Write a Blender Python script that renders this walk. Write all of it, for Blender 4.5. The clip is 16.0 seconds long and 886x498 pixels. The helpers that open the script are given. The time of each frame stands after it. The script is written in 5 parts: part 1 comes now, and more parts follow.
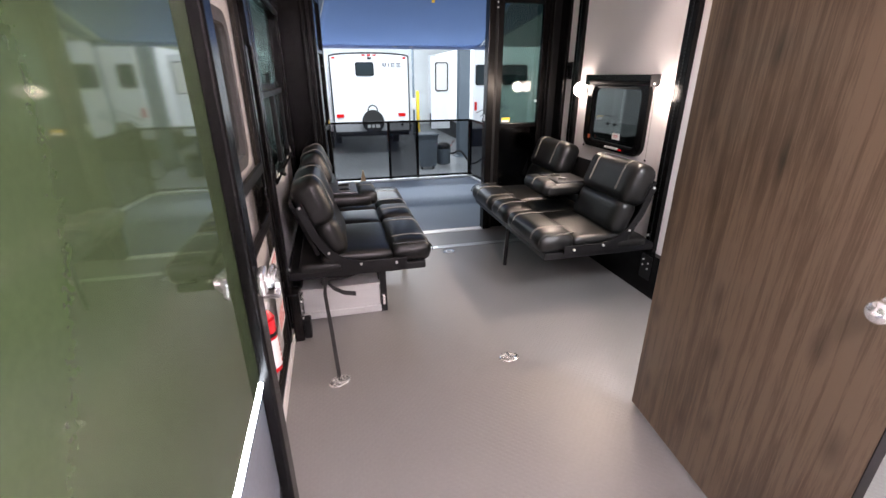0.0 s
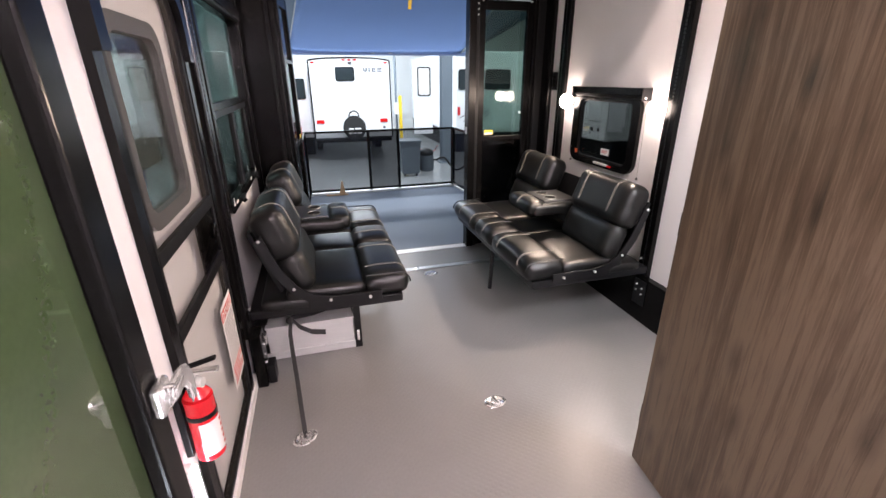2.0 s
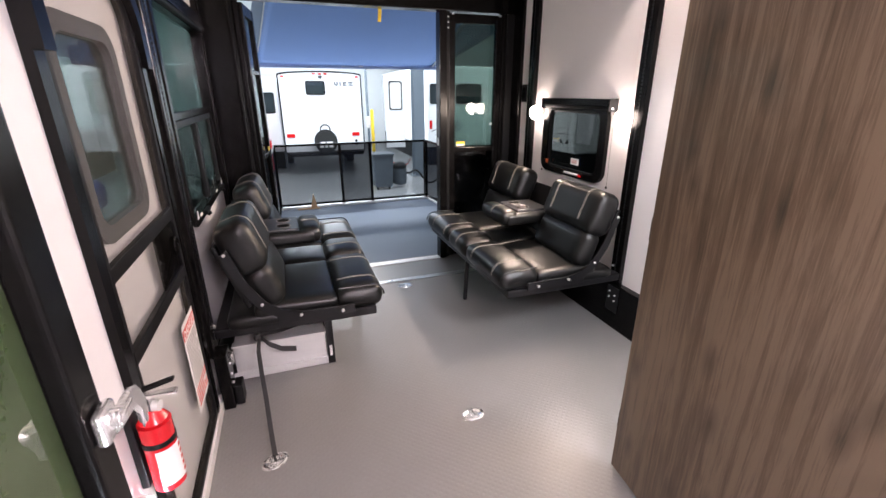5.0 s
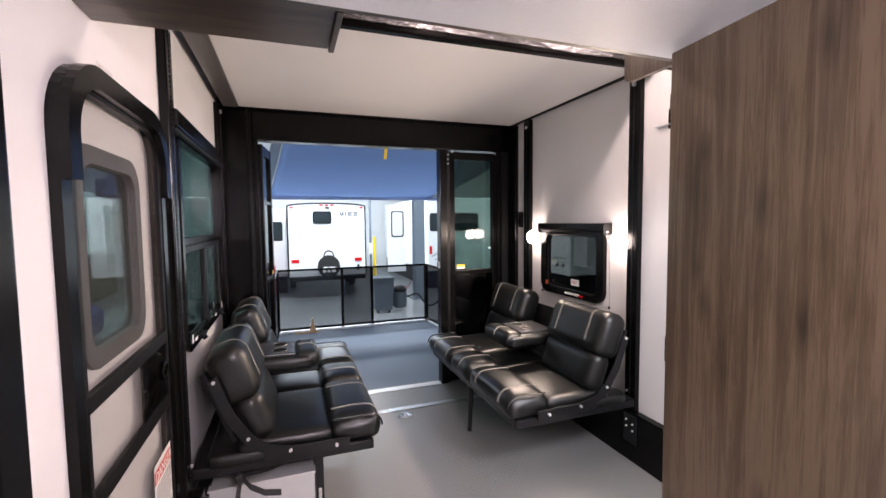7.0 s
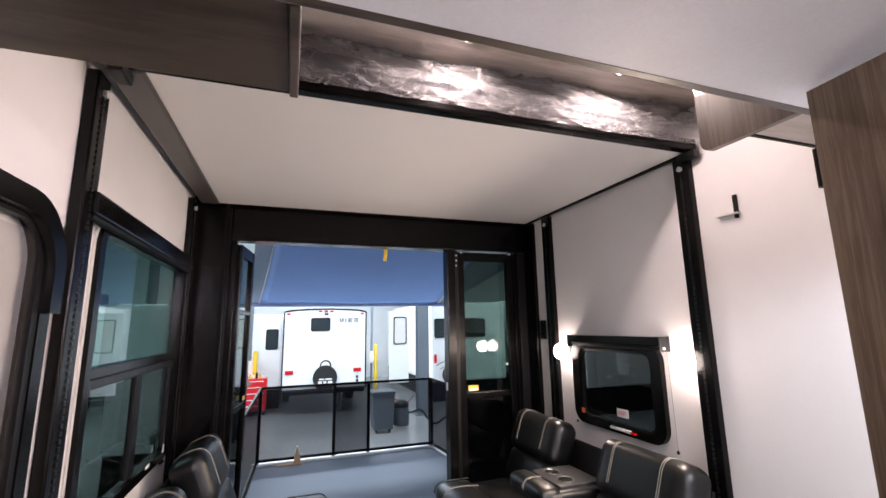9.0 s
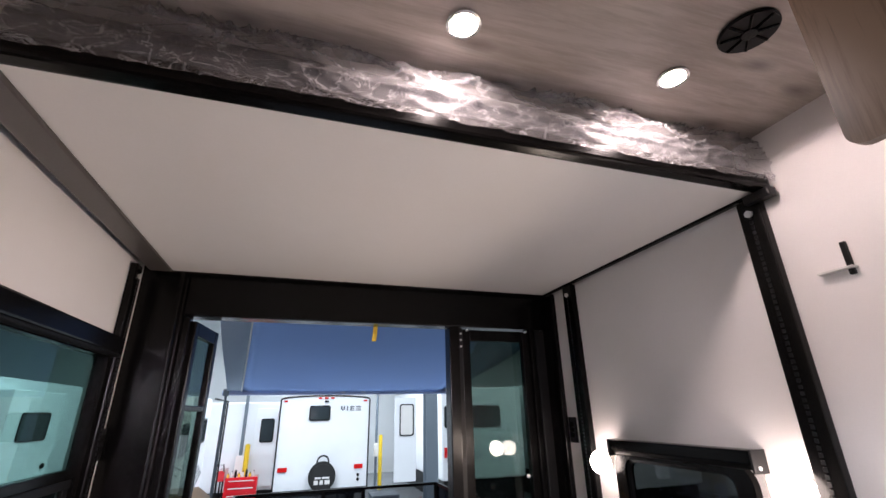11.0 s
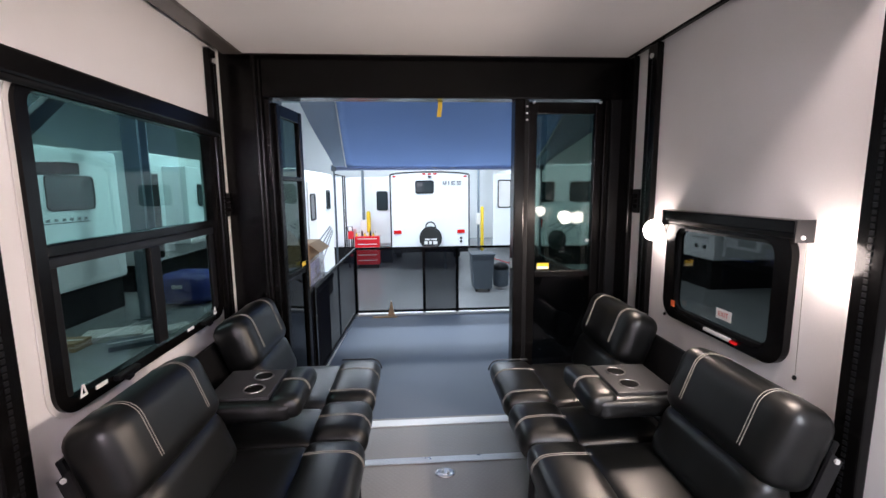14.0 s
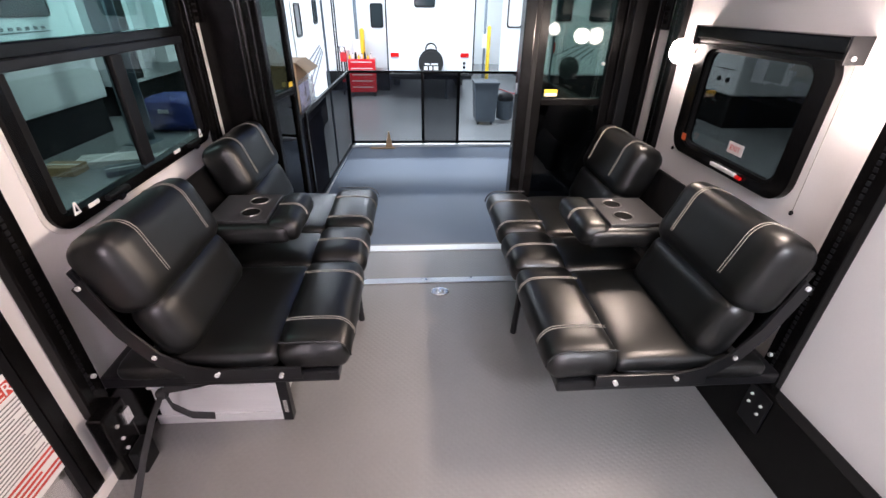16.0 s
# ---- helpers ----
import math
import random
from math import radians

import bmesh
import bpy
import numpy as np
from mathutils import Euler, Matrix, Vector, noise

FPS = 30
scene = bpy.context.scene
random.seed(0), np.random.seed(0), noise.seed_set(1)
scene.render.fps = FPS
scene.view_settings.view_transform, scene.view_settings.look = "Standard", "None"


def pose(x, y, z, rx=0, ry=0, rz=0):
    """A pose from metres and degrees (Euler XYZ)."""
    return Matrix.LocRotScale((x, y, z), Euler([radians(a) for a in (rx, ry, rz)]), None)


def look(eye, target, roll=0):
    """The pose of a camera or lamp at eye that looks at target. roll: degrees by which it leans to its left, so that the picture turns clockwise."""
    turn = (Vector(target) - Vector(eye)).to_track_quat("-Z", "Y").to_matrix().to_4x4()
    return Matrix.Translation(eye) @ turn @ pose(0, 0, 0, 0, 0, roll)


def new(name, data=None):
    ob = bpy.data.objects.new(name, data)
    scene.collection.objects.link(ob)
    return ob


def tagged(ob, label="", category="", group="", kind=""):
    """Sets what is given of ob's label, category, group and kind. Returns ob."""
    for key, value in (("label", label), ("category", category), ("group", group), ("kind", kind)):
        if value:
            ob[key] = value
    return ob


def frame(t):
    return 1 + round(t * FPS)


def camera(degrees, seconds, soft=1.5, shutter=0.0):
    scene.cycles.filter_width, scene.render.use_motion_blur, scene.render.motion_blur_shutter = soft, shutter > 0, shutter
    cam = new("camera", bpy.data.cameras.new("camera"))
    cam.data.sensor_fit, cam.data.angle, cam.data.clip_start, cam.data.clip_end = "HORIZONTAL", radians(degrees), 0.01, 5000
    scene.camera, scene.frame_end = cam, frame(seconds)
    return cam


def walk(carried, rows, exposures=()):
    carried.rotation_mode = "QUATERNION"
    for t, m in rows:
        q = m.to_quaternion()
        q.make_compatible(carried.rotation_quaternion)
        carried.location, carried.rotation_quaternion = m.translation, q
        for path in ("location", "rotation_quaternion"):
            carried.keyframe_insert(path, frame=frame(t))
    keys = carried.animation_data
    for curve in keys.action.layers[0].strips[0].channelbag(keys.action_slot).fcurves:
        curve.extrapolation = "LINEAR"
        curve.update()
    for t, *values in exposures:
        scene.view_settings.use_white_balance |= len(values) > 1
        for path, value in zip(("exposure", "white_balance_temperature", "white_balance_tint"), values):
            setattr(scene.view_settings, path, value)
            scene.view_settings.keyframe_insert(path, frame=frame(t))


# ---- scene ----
cam = camera(91.7, 16.0)
PATH = [
    (0, (0.356, 0.6, 1.446), (0.802, 2.4, 0.697), -0.2),
    (0.5, (0.404, 0.71, 1.475), (0.867, 2.504, 0.722), -0.1),
    (1, (0.449, 0.806, 1.49), (0.924, 2.598, 0.739), -0.3),
    (1.5, (0.453, 0.848, 1.494), (0.946, 2.636, 0.744), -0.3),
    (2, (0.465, 0.852, 1.511), (0.974, 2.639, 0.771), -0.3),
    (2.5, (0.463, 0.861, 1.485), (0.99, 2.643, 0.746), -0.3),
    (3, (0.469, 0.848, 1.486), (1.026, 2.62, 0.744), -0.1),
    (5.3, (0.476, 0.875, 1.486), (1.114, 2.655, 0.834), -0.1),
    (5.5, (0.466, 0.87, 1.483), (1.112, 2.669, 0.893), -0.2),
    (6, (0.455, 0.873, 1.487), (1.116, 2.709, 1.052), -0.3),
    (6.5, (0.469, 0.877, 1.486), (1.137, 2.742, 1.204), -0.4),
    (7, (0.47, 0.903, 1.47), (1.142, 2.782, 1.342), -0.6),
    (7.5, (0.484, 0.966, 1.484), (1.157, 2.849, 1.506), -0.7),
    (8, (0.512, 1.113, 1.493), (1.176, 2.997, 1.598), -0.7),
    (8.5, (0.538, 1.242, 1.512), (1.2, 3.123, 1.658), -0.7),
    (9, (0.624, 1.425, 1.521), (1.276, 3.282, 1.873), -1.0),
    (9.2, (0.654, 1.494, 1.539), (1.295, 3.326, 2.022), -1.1),
    (11.3, (0.945, 1.928, 1.594), (1.5, 3.713, 2.305), -0.8),
    (11.5, (1.007, 1.933, 1.595), (1.53, 3.74, 2.275), -0.7),
    (12, (1.051, 1.911, 1.584), (1.469, 3.773, 2.181), -0.4),
    (12.5, (1.018, 1.868, 1.588), (1.353, 3.786, 2.049), -0.2),
    (13, (0.999, 1.811, 1.575), (1.305, 3.768, 1.849), -0.5),
    (13.5, (1.072, 1.806, 1.568), (1.32, 3.791, 1.576), -0.5),
    (14, (1.108, 1.816, 1.561), (1.24, 3.792, 1.285), -0.5),
    (14.5, (1.1, 1.837, 1.546), (1.169, 3.757, 0.99), -0.4),
    (15, (1.109, 1.846, 1.53), (1.162, 3.669, 0.708), -0.2),
    (15.5, (1.121, 1.86, 1.518), (1.18, 3.611, 0.553), 0.1),
    (16, (1.124, 1.872, 1.512), (1.244, 3.606, 0.522), 0.9),
]
EXPOSURES = [(0.0, 0.12, 6550, 13), (1.0, 0.2, 6600, 13), (5.5, 0.24, 6500, 13), (7.0, 0.1, 6450, 13), (9.0, -0.04, 6400, 13), (11.5, -0.38, 6300, 13), (13.0, -0.26, 6250, 13), (14.0, -0.1, 6200, 12), (14.8, 0.2, 6300, 13), (16.0, 0.28, 6300, 13)]
walk(cam, [(t, look(eye, target, roll)) for t, eye, target, roll in PATH], EXPOSURES)

HALL_Z = 1.99      # low hall ceiling
WAREHOUSE = (660, 820, 280, 340, 190, 170)
SCONCE, SCONCE_BULB, PUCK, HALL, WASHROOM_FILL = 42.0, 52.0, 19.0, 64.0, 135.0
# ---------------------------------------------------------------- world and lights
world = bpy.data.worlds.new("world")
scene.world = world
world.use_nodes = True
world.node_tree.nodes["Background"].inputs[0].default_value = (0.55, 0.62, 0.7, 1)
world.node_tree.nodes["Background"].inputs[1].default_value = 0.3


def lamp(name, kind, place, target, power, colour, size=0.3, size_y=None):
    data = bpy.data.lights.new(name, kind)
    data.energy, data.color = power, colour
    if kind == "AREA":
        data.size = size
        if size_y:
            data.shape, data.size_y = "RECTANGLE", size_y
    else:
        data.shadow_soft_size = size
    ob = new(name, data)
    ob.matrix_world = look(place, target)
    return tagged(ob, kind="structure")


WARM = (1.0, 0.79, 0.74)
COOL = (0.85, 0.93, 1.0)
# warehouse tube lamps
for i, (lx, ly) in enumerate([(1.5, 10.5), (1.5, 17.0), (-4.0, 4.0), (-3.6, 13.0), (7.0, 6.0), (7.0, 13.0)]):
    lamp("warehouse_lamp", "AREA", (lx, ly, 4.75), (lx, ly, 0), WAREHOUSE[i], COOL, 5.0, 0.8)
# lamps of the coach
for lx in (1.19, 1.885):
    lamp("puck_bulb", "SPOT", (lx, 2.70, 2.54), (lx, 2.70, 0), PUCK, WARM, 0.03).data.spot_size = radians(165)
for ly in (4.015, 3.032):
    s = lamp("sconce_bulb", "SPOT", (2.275, ly, 1.335), (1.2, ly, 1.02), SCONCE_BULB, (1.0, 0.80, 0.64), 0.05)
    s.data.spot_size, s.data.spot_blend = radians(180), 1.0
# unseen fill lamp added behind the wood door to brighten the right wall
lamp("washroom_fill_lamp", "SPOT", (2.08, 1.30, HALL_Z - 0.12), (2.08, 1.3, 0), WASHROOM_FILL, (0.90, 0.93, 1.0), 0.2).data.spot_size = radians(168)
for lx, ly in ((0.95, 0.35), (0.95, -0.6)):
    lamp("hall_bulb", "POINT", (lx, ly, HALL_Z - 0.07), (lx, ly, 0), HALL, (1.0, 0.85, 0.92), 0.05)

# ---------------------------------------------------------------- materials


def material(name, colour, rough=0.5, metal=0.0, spec=0.5, coat=0.0):
    m = bpy.data.materials.new(name)
    m.use_nodes = True
    b = m.node_tree.nodes["Principled BSDF"]
    b.inputs["Base Color"].default_value = (*colour, 1)
    b.inputs["Roughness"].default_value = rough
    b.inputs["Metallic"].default_value = metal
    b.inputs["Specular IOR Level"].default_value = spec
    b.inputs["Coat Weight"].default_value = coat
    return m


def node(m, kind, **values):
    n = m.node_tree.nodes.new(kind)
    for key, value in values.items():
        n.inputs[key].default_value = value
    return n


def link(m, a, b):
    m.node_tree.links.new(a, b)


def coords(m, scale=(1, 1, 1), turn=(0, 0, 0)):
    tc, mp = node(m, "ShaderNodeTexCoord"), node(m, "ShaderNodeMapping")
    mp.inputs["Scale"].default_value = scale
    mp.inputs["Rotation"].default_value = [radians(a) for a in turn]
    link(m, tc.outputs["Object"], mp.inputs["Vector"])
    return mp.outputs["Vector"]


def worn(m, scale=6.0, amount=0.12, fine=90.0, bump=0.08, rough=0.1, stretch=(1, 1, 1), depth=0.002):
    """Mottling of colour and gloss at two scales, with a fine relief."""
    b = m.node_tree.nodes["Principled BSDF"]
    base = tuple(b.inputs["Base Color"].default_value)
    r0 = b.inputs["Roughness"].default_value
    v = coords(m, stretch)
    big, small = node(m, "ShaderNodeTexNoise", Scale=scale, Detail=5.0), node(m, "ShaderNodeTexNoise", Scale=fine, Detail=3.0)
    link(m, v, big.inputs["Vector"]), link(m, v, small.inputs["Vector"])
    add = node(m, "ShaderNodeMath")
    add.operation = "ADD"
    link(m, big.outputs["Fac"], add.inputs[0]), link(m, small.outputs["Fac"], add.inputs[1])
    ramp = node(m, "ShaderNodeMapRange")
    ramp.inputs["From Min"].default_value, ramp.inputs["From Max"].default_value = 0.6, 1.4
    ramp.inputs["To Min"].default_value, ramp.inputs["To Max"].default_value = 1 - amount, 1 + amount
    link(m, add.outputs[0], ramp.inputs["Value"])
    mul = node(m, "ShaderNodeVectorMath")
    mul.operation = "SCALE"
    mul.inputs[0].default_value = base[:3]
    link(m, ramp.outputs[0], mul.inputs["Scale"])
    link(m, mul.outputs[0], b.inputs["Base Color"])
    rr = node(m, "ShaderNodeMapRange")
    rr.inputs["To Min"].default_value, rr.inputs["To Max"].default_value = max(0.02, r0 - rough), min(1, r0 + rough)
    link(m, big.outputs["Fac"], rr.inputs["Value"]), link(m, rr.outputs[0], b.inputs["Roughness"])
    bp = node(m, "ShaderNodeBump", Strength=bump, Distance=depth)
    link(m, small.outputs["Fac"], bp.inputs["Height"]), link(m, bp.outputs[0], b.inputs["Normal"])
    return m


def wood(name, dark, mid, light, axis="z", rough=0.35):
    """Streaked laminate with long grain along one axis."""
    m = material(name, mid, rough, coat=0.25)
    b = m.node_tree.nodes["Principled BSDF"]
    sc = {"z": (42, 42, 1.8), "x": (0.75, 6.5, 6.5), "y": (6.5, 0.75, 6.5)}[axis]
    v = coords(m, sc)
    n1, n2 = node(m, "ShaderNodeTexNoise", Scale=0.9, Detail=8.0, Roughness=0.7, Distortion=0.5), node(m, "ShaderNodeTexNoise", Scale=6.0, Detail=5.0, Roughness=0.7)
    link(m, v, n1.inputs["Vector"]), link(m, v, n2.inputs["Vector"])
    blot = node(m, "ShaderNodeTexNoise", Scale=2.2, Detail=4.0)
    link(m, coords(m, {"z": (2.5, 2.5, 1.0), "x": (1.0, 2.5, 2.5), "y": (2.5, 1.0, 2.5)}[axis]), blot.inputs["Vector"])
    mixf = node(m, "ShaderNodeMath")
    mixf.operation = "MULTIPLY_ADD"
    mixf.inputs[1].default_value = 0.42
    link(m, n2.outputs["Fac"], mixf.inputs[0]), link(m, n1.outputs["Fac"], mixf.inputs[2])
    sub = node(m, "ShaderNodeMath")
    sub.operation = "MULTIPLY_ADD"
    sub.inputs[1].default_value = 0.45
    link(m, blot.outputs["Fac"], sub.inputs[0]), link(m, mixf.outputs[0], sub.inputs[2])
    r = node(m, "ShaderNodeValToRGB")
    r.color_ramp.elements[0].position, r.color_ramp.elements[0].color = 0.66, (*dark, 1)
    r.color_ramp.elements[1].position, r.color_ramp.elements[1].color = 1.08, (*light, 1)
    e = r.color_ramp.elements.new(0.88)
    e.color = (*mid, 1)
    knot = node(m, "ShaderNodeTexVoronoi", Scale=1.0)
    knot.voronoi_dimensions = "2D"
    link(m, coords(m, {"z": (5, 5, 2.0), "x": (2.0, 5, 5), "y": (5, 2.0, 5)}[axis], (0, 90, 0) if axis == "z" else (0, 0, 0)), knot.inputs["Vector"])
    kr = node(m, "ShaderNodeMapRange")
    kr.inputs["From Min"].default_value, kr.inputs["From Max"].default_value = 0.01, 0.16
    kr.inputs["To Min"].default_value, kr.inputs["To Max"].default_value = 0.5, 1.0
    link(m, knot.outputs["Distance"], kr.inputs["Value"])
    mul = node(m, "ShaderNodeVectorMath")
    mul.operation = "SCALE"
    link(m, sub.outputs[0], r.inputs["Fac"]), link(m, r.outputs["Color"], mul.inputs[0]), link(m, kr.outputs[0], mul.inputs["Scale"])
    link(m, mul.outputs[0], b.inputs["Base Color"])
    bp = node(m, "ShaderNodeBump", Strength=0.15, Distance=0.001)
    link(m, n2.outputs["Fac"], bp.inputs["Height"]), link(m, bp.outputs[0], b.inputs["Normal"])
    return m


def see_through(name, tint, gloss=1.45, rough=0.0, veil=None, amount=0.0, sheen=1.0, crumple=0.0):
    """Glass or netting: clear with a tint, a mirror sheen, and if asked a veil of solid threads."""
    m = bpy.data.materials.new(name)
    m.use_nodes = True
    t = m.node_tree
    t.nodes.clear()
    out = t.nodes.new("ShaderNodeOutputMaterial")
    clear, shine = t.nodes.new("ShaderNodeBsdfTransparent"), t.nodes.new("ShaderNodeBsdfGlossy")
    clear.inputs[0].default_value = (*tint, 1)
    shine.inputs["Roughness"].default_value = rough
    face, mx = t.nodes.new("ShaderNodeLayerWeight"), t.nodes.new("ShaderNodeMixShader")
    face.inputs["Blend"].default_value = 0.5
    power, fres = t.nodes.new("ShaderNodeMath"), t.nodes.new("ShaderNodeMath")
    power.operation, fres.operation = "POWER", "MULTIPLY_ADD"
    f0 = ((gloss - 1) / (gloss + 1)) ** 2
    power.inputs[1].default_value, fres.inputs[1].default_value, fres.inputs[2].default_value = 5.0, (1 - f0) * sheen, f0 * sheen
    link(m, face.outputs["Facing"], power.inputs[0]), link(m, power.outputs[0], fres.inputs[0])
    link(m, fres.outputs[0], mx.inputs[0]), link(m, clear.outputs[0], mx.inputs[1]), link(m, shine.outputs[0], mx.inputs[2])
    if crumple:
        v = coords(m, (1, 2.2, 2.2))
        n1 = node(m, "ShaderNodeTexVoronoi", Scale=24.0)
        n1.feature = "DISTANCE_TO_EDGE"
        warp = node(m, "ShaderNodeTexNoise", Scale=9.0, Detail=4.0)
        mixv = node(m, "ShaderNodeVectorMath")
        mixv.operation = "ADD"
        link(m, v, warp.inputs["Vector"]), link(m, v, mixv.inputs[0]), link(m, warp.outputs["Color"], mixv.inputs[1])
        link(m, mixv.outputs[0], n1.inputs["Vector"])
        bp = node(m, "ShaderNodeBump", Strength=crumple, Distance=0.03)
        link(m, n1.outputs["Distance"], bp.inputs["Height"]), link(m, bp.outputs[0], shine.inputs["Normal"])
    last = mx
    if veil:
        d, mx2 = t.nodes.new("ShaderNodeBsdfDiffuse"), t.nodes.new("ShaderNodeMixShader")
        d.inputs[0].default_value = (*veil, 1)
        mx2.inputs[0].default_value = amount
        link(m, mx.outputs[0], mx2.inputs[1]), link(m, d.outputs[0], mx2.inputs[2])
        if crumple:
            # white streaks along the creases put the film's highlights into the veil colour
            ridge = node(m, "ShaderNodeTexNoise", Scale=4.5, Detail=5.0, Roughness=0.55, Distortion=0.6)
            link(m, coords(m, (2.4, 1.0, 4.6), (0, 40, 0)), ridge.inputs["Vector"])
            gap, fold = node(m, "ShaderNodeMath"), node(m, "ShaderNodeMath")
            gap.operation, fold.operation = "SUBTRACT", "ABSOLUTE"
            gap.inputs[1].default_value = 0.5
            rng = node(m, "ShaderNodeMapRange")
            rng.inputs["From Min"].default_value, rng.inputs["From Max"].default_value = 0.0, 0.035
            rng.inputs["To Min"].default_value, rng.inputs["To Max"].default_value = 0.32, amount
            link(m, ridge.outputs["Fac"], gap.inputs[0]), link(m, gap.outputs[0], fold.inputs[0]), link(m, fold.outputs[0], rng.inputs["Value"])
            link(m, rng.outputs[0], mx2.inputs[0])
        last = mx2
    link(m, last.outputs[0], out.inputs[0])
    return m


def fabric(name, colour):
    """Cloth that lets some light through."""
    m = worn(material(name, colour, 0.8), 1.5, 0.08, 240, 0.2, 0.05)
    b = m.node_tree.nodes["Principled BSDF"]
    tl, mx = node(m, "ShaderNodeBsdfTranslucent"), node(m, "ShaderNodeMixShader")
    mx.inputs[0].default_value = 0.45
    tl.inputs[0].default_value = (*colour, 1)
    link(m, b.outputs[0], mx.inputs[1]), link(m, tl.outputs[0], mx.inputs[2])
    link(m, mx.outputs[0], m.node_tree.nodes["Material Output"].inputs[0])
    return m


def glowing(name, colour, strength):
    m = material(name, colour, 0.4)
    b = m.node_tree.nodes["Principled BSDF"]
    b.inputs["Emission Color"].default_value = (*colour, 1)
    b.inputs["Emission Strength"].default_value = strength
    return m


def studded(m, pitch=0.022, strength=0.35):
    """Low raised pattern of a rubber floor sheet."""
    b = m.node_tree.nodes["Principled BSDF"]
    v = coords(m, (1 / pitch, 1 / pitch, 0.0), (0, 0, 45))
    vor = node(m, "ShaderNodeTexVoronoi", Scale=1.0, Randomness=0.0)
    link(m, v, vor.inputs["Vector"])
    mr = node(m, "ShaderNodeMapRange")
    mr.inputs["From Min"].default_value, mr.inputs["From Max"].default_value = 0.28, 0.36
    mr.inputs["To Min"].default_value, mr.inputs["To Max"].default_value = 1.0, 0.0
    link(m, vor.outputs["Distance"], mr.inputs["Value"])
    bp = node(m, "ShaderNodeBump", Strength=strength, Distance=0.0012)
    link(m, mr.outputs[0], bp.inputs["Height"])
    old = b.inputs["Normal"].links[0].from_node if b.inputs["Normal"].links else None
    if old:
        link(m, old.outputs[0], bp.inputs["Normal"])
    link(m, bp.outputs[0], b.inputs["Normal"])
    return m


def creased(m):
    """Soft creases over the fine grain."""
    b = m.node_tree.nodes["Principled BSDF"]
    v = coords(m, (1.0, 1.6, 1.0))
    n = node(m, "ShaderNodeTexNoise", Scale=7.0, Detail=3.0, Roughness=0.5, Distortion=0.4)
    link(m, v, n.inputs["Vector"])
    bp = node(m, "ShaderNodeBump", Strength=0.07, Distance=0.01)
    link(m, n.outputs["Fac"], bp.inputs["Height"])
    link(m, b.inputs["Normal"].links[0].from_node.outputs[0], bp.inputs["Normal"])
    link(m, bp.outputs[0], b.inputs["Normal"])


WALL = worn(material("wall_vinyl", (0.84, 0.82, 0.815), 0.5), 5, 0.025, 260, 0.12, 0.06)
CEIL = worn(material("ceiling_vinyl", (0.86, 0.84, 0.815), 0.55), 4, 0.02, 160, 0.15, 0.05)
HALLCEIL = worn(material("hall_ceiling_vinyl", (0.76, 0.77, 0.80), 0.5), 8, 0.05, 140, 0.3, 0.05)
FLOOR = studded(worn(material("floor_rubber", (0.205, 0.197, 0.192), 0.36), 3, 0.05, 60, 0.03, 0.05))
DECK = worn(material("deck_sheet", (0.105, 0.13, 0.175), 0.6), 3, 0.06, 200, 0.08, 0.06)
BLACK = worn(material("black_enamel", (0.004, 0.0038, 0.0038), 0.22, spec=0.17), 12, 0.2, 180, 0.03, 0.06)
BLACKMAT = worn(material("black_plastic", (0.006, 0.006, 0.0065), 0.45, spec=0.2), 12, 0.2, 180, 0.05, 0.08)
STEELB = worn(material("black_steel", (0.009, 0.009, 0.010), 0.32, 0.0, 0.3), 14, 0.2, 120, 0.04, 0.08)
GREYTUBE = worn(material("bed_frame_enamel", (0.09, 0.08, 0.075), 0.35), 10, 0.12, 150, 0.05, 0.06)
LEATHER = worn(material("black_leather", (0.0042, 0.0046, 0.0046), 0.36, spec=0.5), 5, 0.12, 420, 0.14, 0.05, depth=0.0012)
creased(LEATHER)
THREAD = material("grey_thread", (0.30, 0.28, 0.245), 0.7)
WOOD_Z = wood("brown_laminate", (0.042, 0.027, 0.016), (0.094, 0.062, 0.038), (0.142, 0.098, 0.063))
WOOD_X = wood("dark_laminate", (0.022, 0.015, 0.011), (0.05, 0.036, 0.027), (0.09, 0.067, 0.05), "x", 0.4)
WOOD_C = wood("grey_laminate", (0.30, 0.25, 0.21), (0.42, 0.365, 0.32), (0.52, 0.46, 0.42), "x", 0.35)
ALU = worn(material("brushed_aluminium", (0.72, 0.72, 0.71), 0.4, 0.35), 5, 0.08, 60, 0.06, 0.1, (1, 12, 12))
CHROME = material("chrome", (0.88, 0.88, 0.87), 0.2, 0.85)
WHITE = worn(material("white_gelcoat", (0.82, 0.84, 0.86), 0.3), 3, 0.03, 50, 0.02, 0.05)
WHITEPL = worn(material("white_plastic", (0.74, 0.72, 0.69), 0.4), 6, 0.03, 150, 0.05, 0.05)
DOORSKIN = worn(material("door_skin", (0.70, 0.685, 0.66), 0.42), 4, 0.04, 300, 0.15, 0.06)
RED = worn(material("red_enamel", (0.62, 0.012, 0.02), 0.2, coat=0.5), 9, 0.06, 90, 0.02, 0.05)
REDLENS = material("red_lens", (0.6, 0.01, 0.01), 0.15)
YELLOW = worn(material("yellow_paint", (0.8, 0.55, 0.03), 0.4), 5, 0.08, 60, 0.05, 0.08)
BLUE = worn(material("blue_plastic", (0.02, 0.035, 0.22), 0.4), 5, 0.1, 60, 0.05, 0.08)
PAPER = worn(material("paper", (0.75, 0.74, 0.72), 0.6), 6, 0.03, 200, 0.04, 0.05)
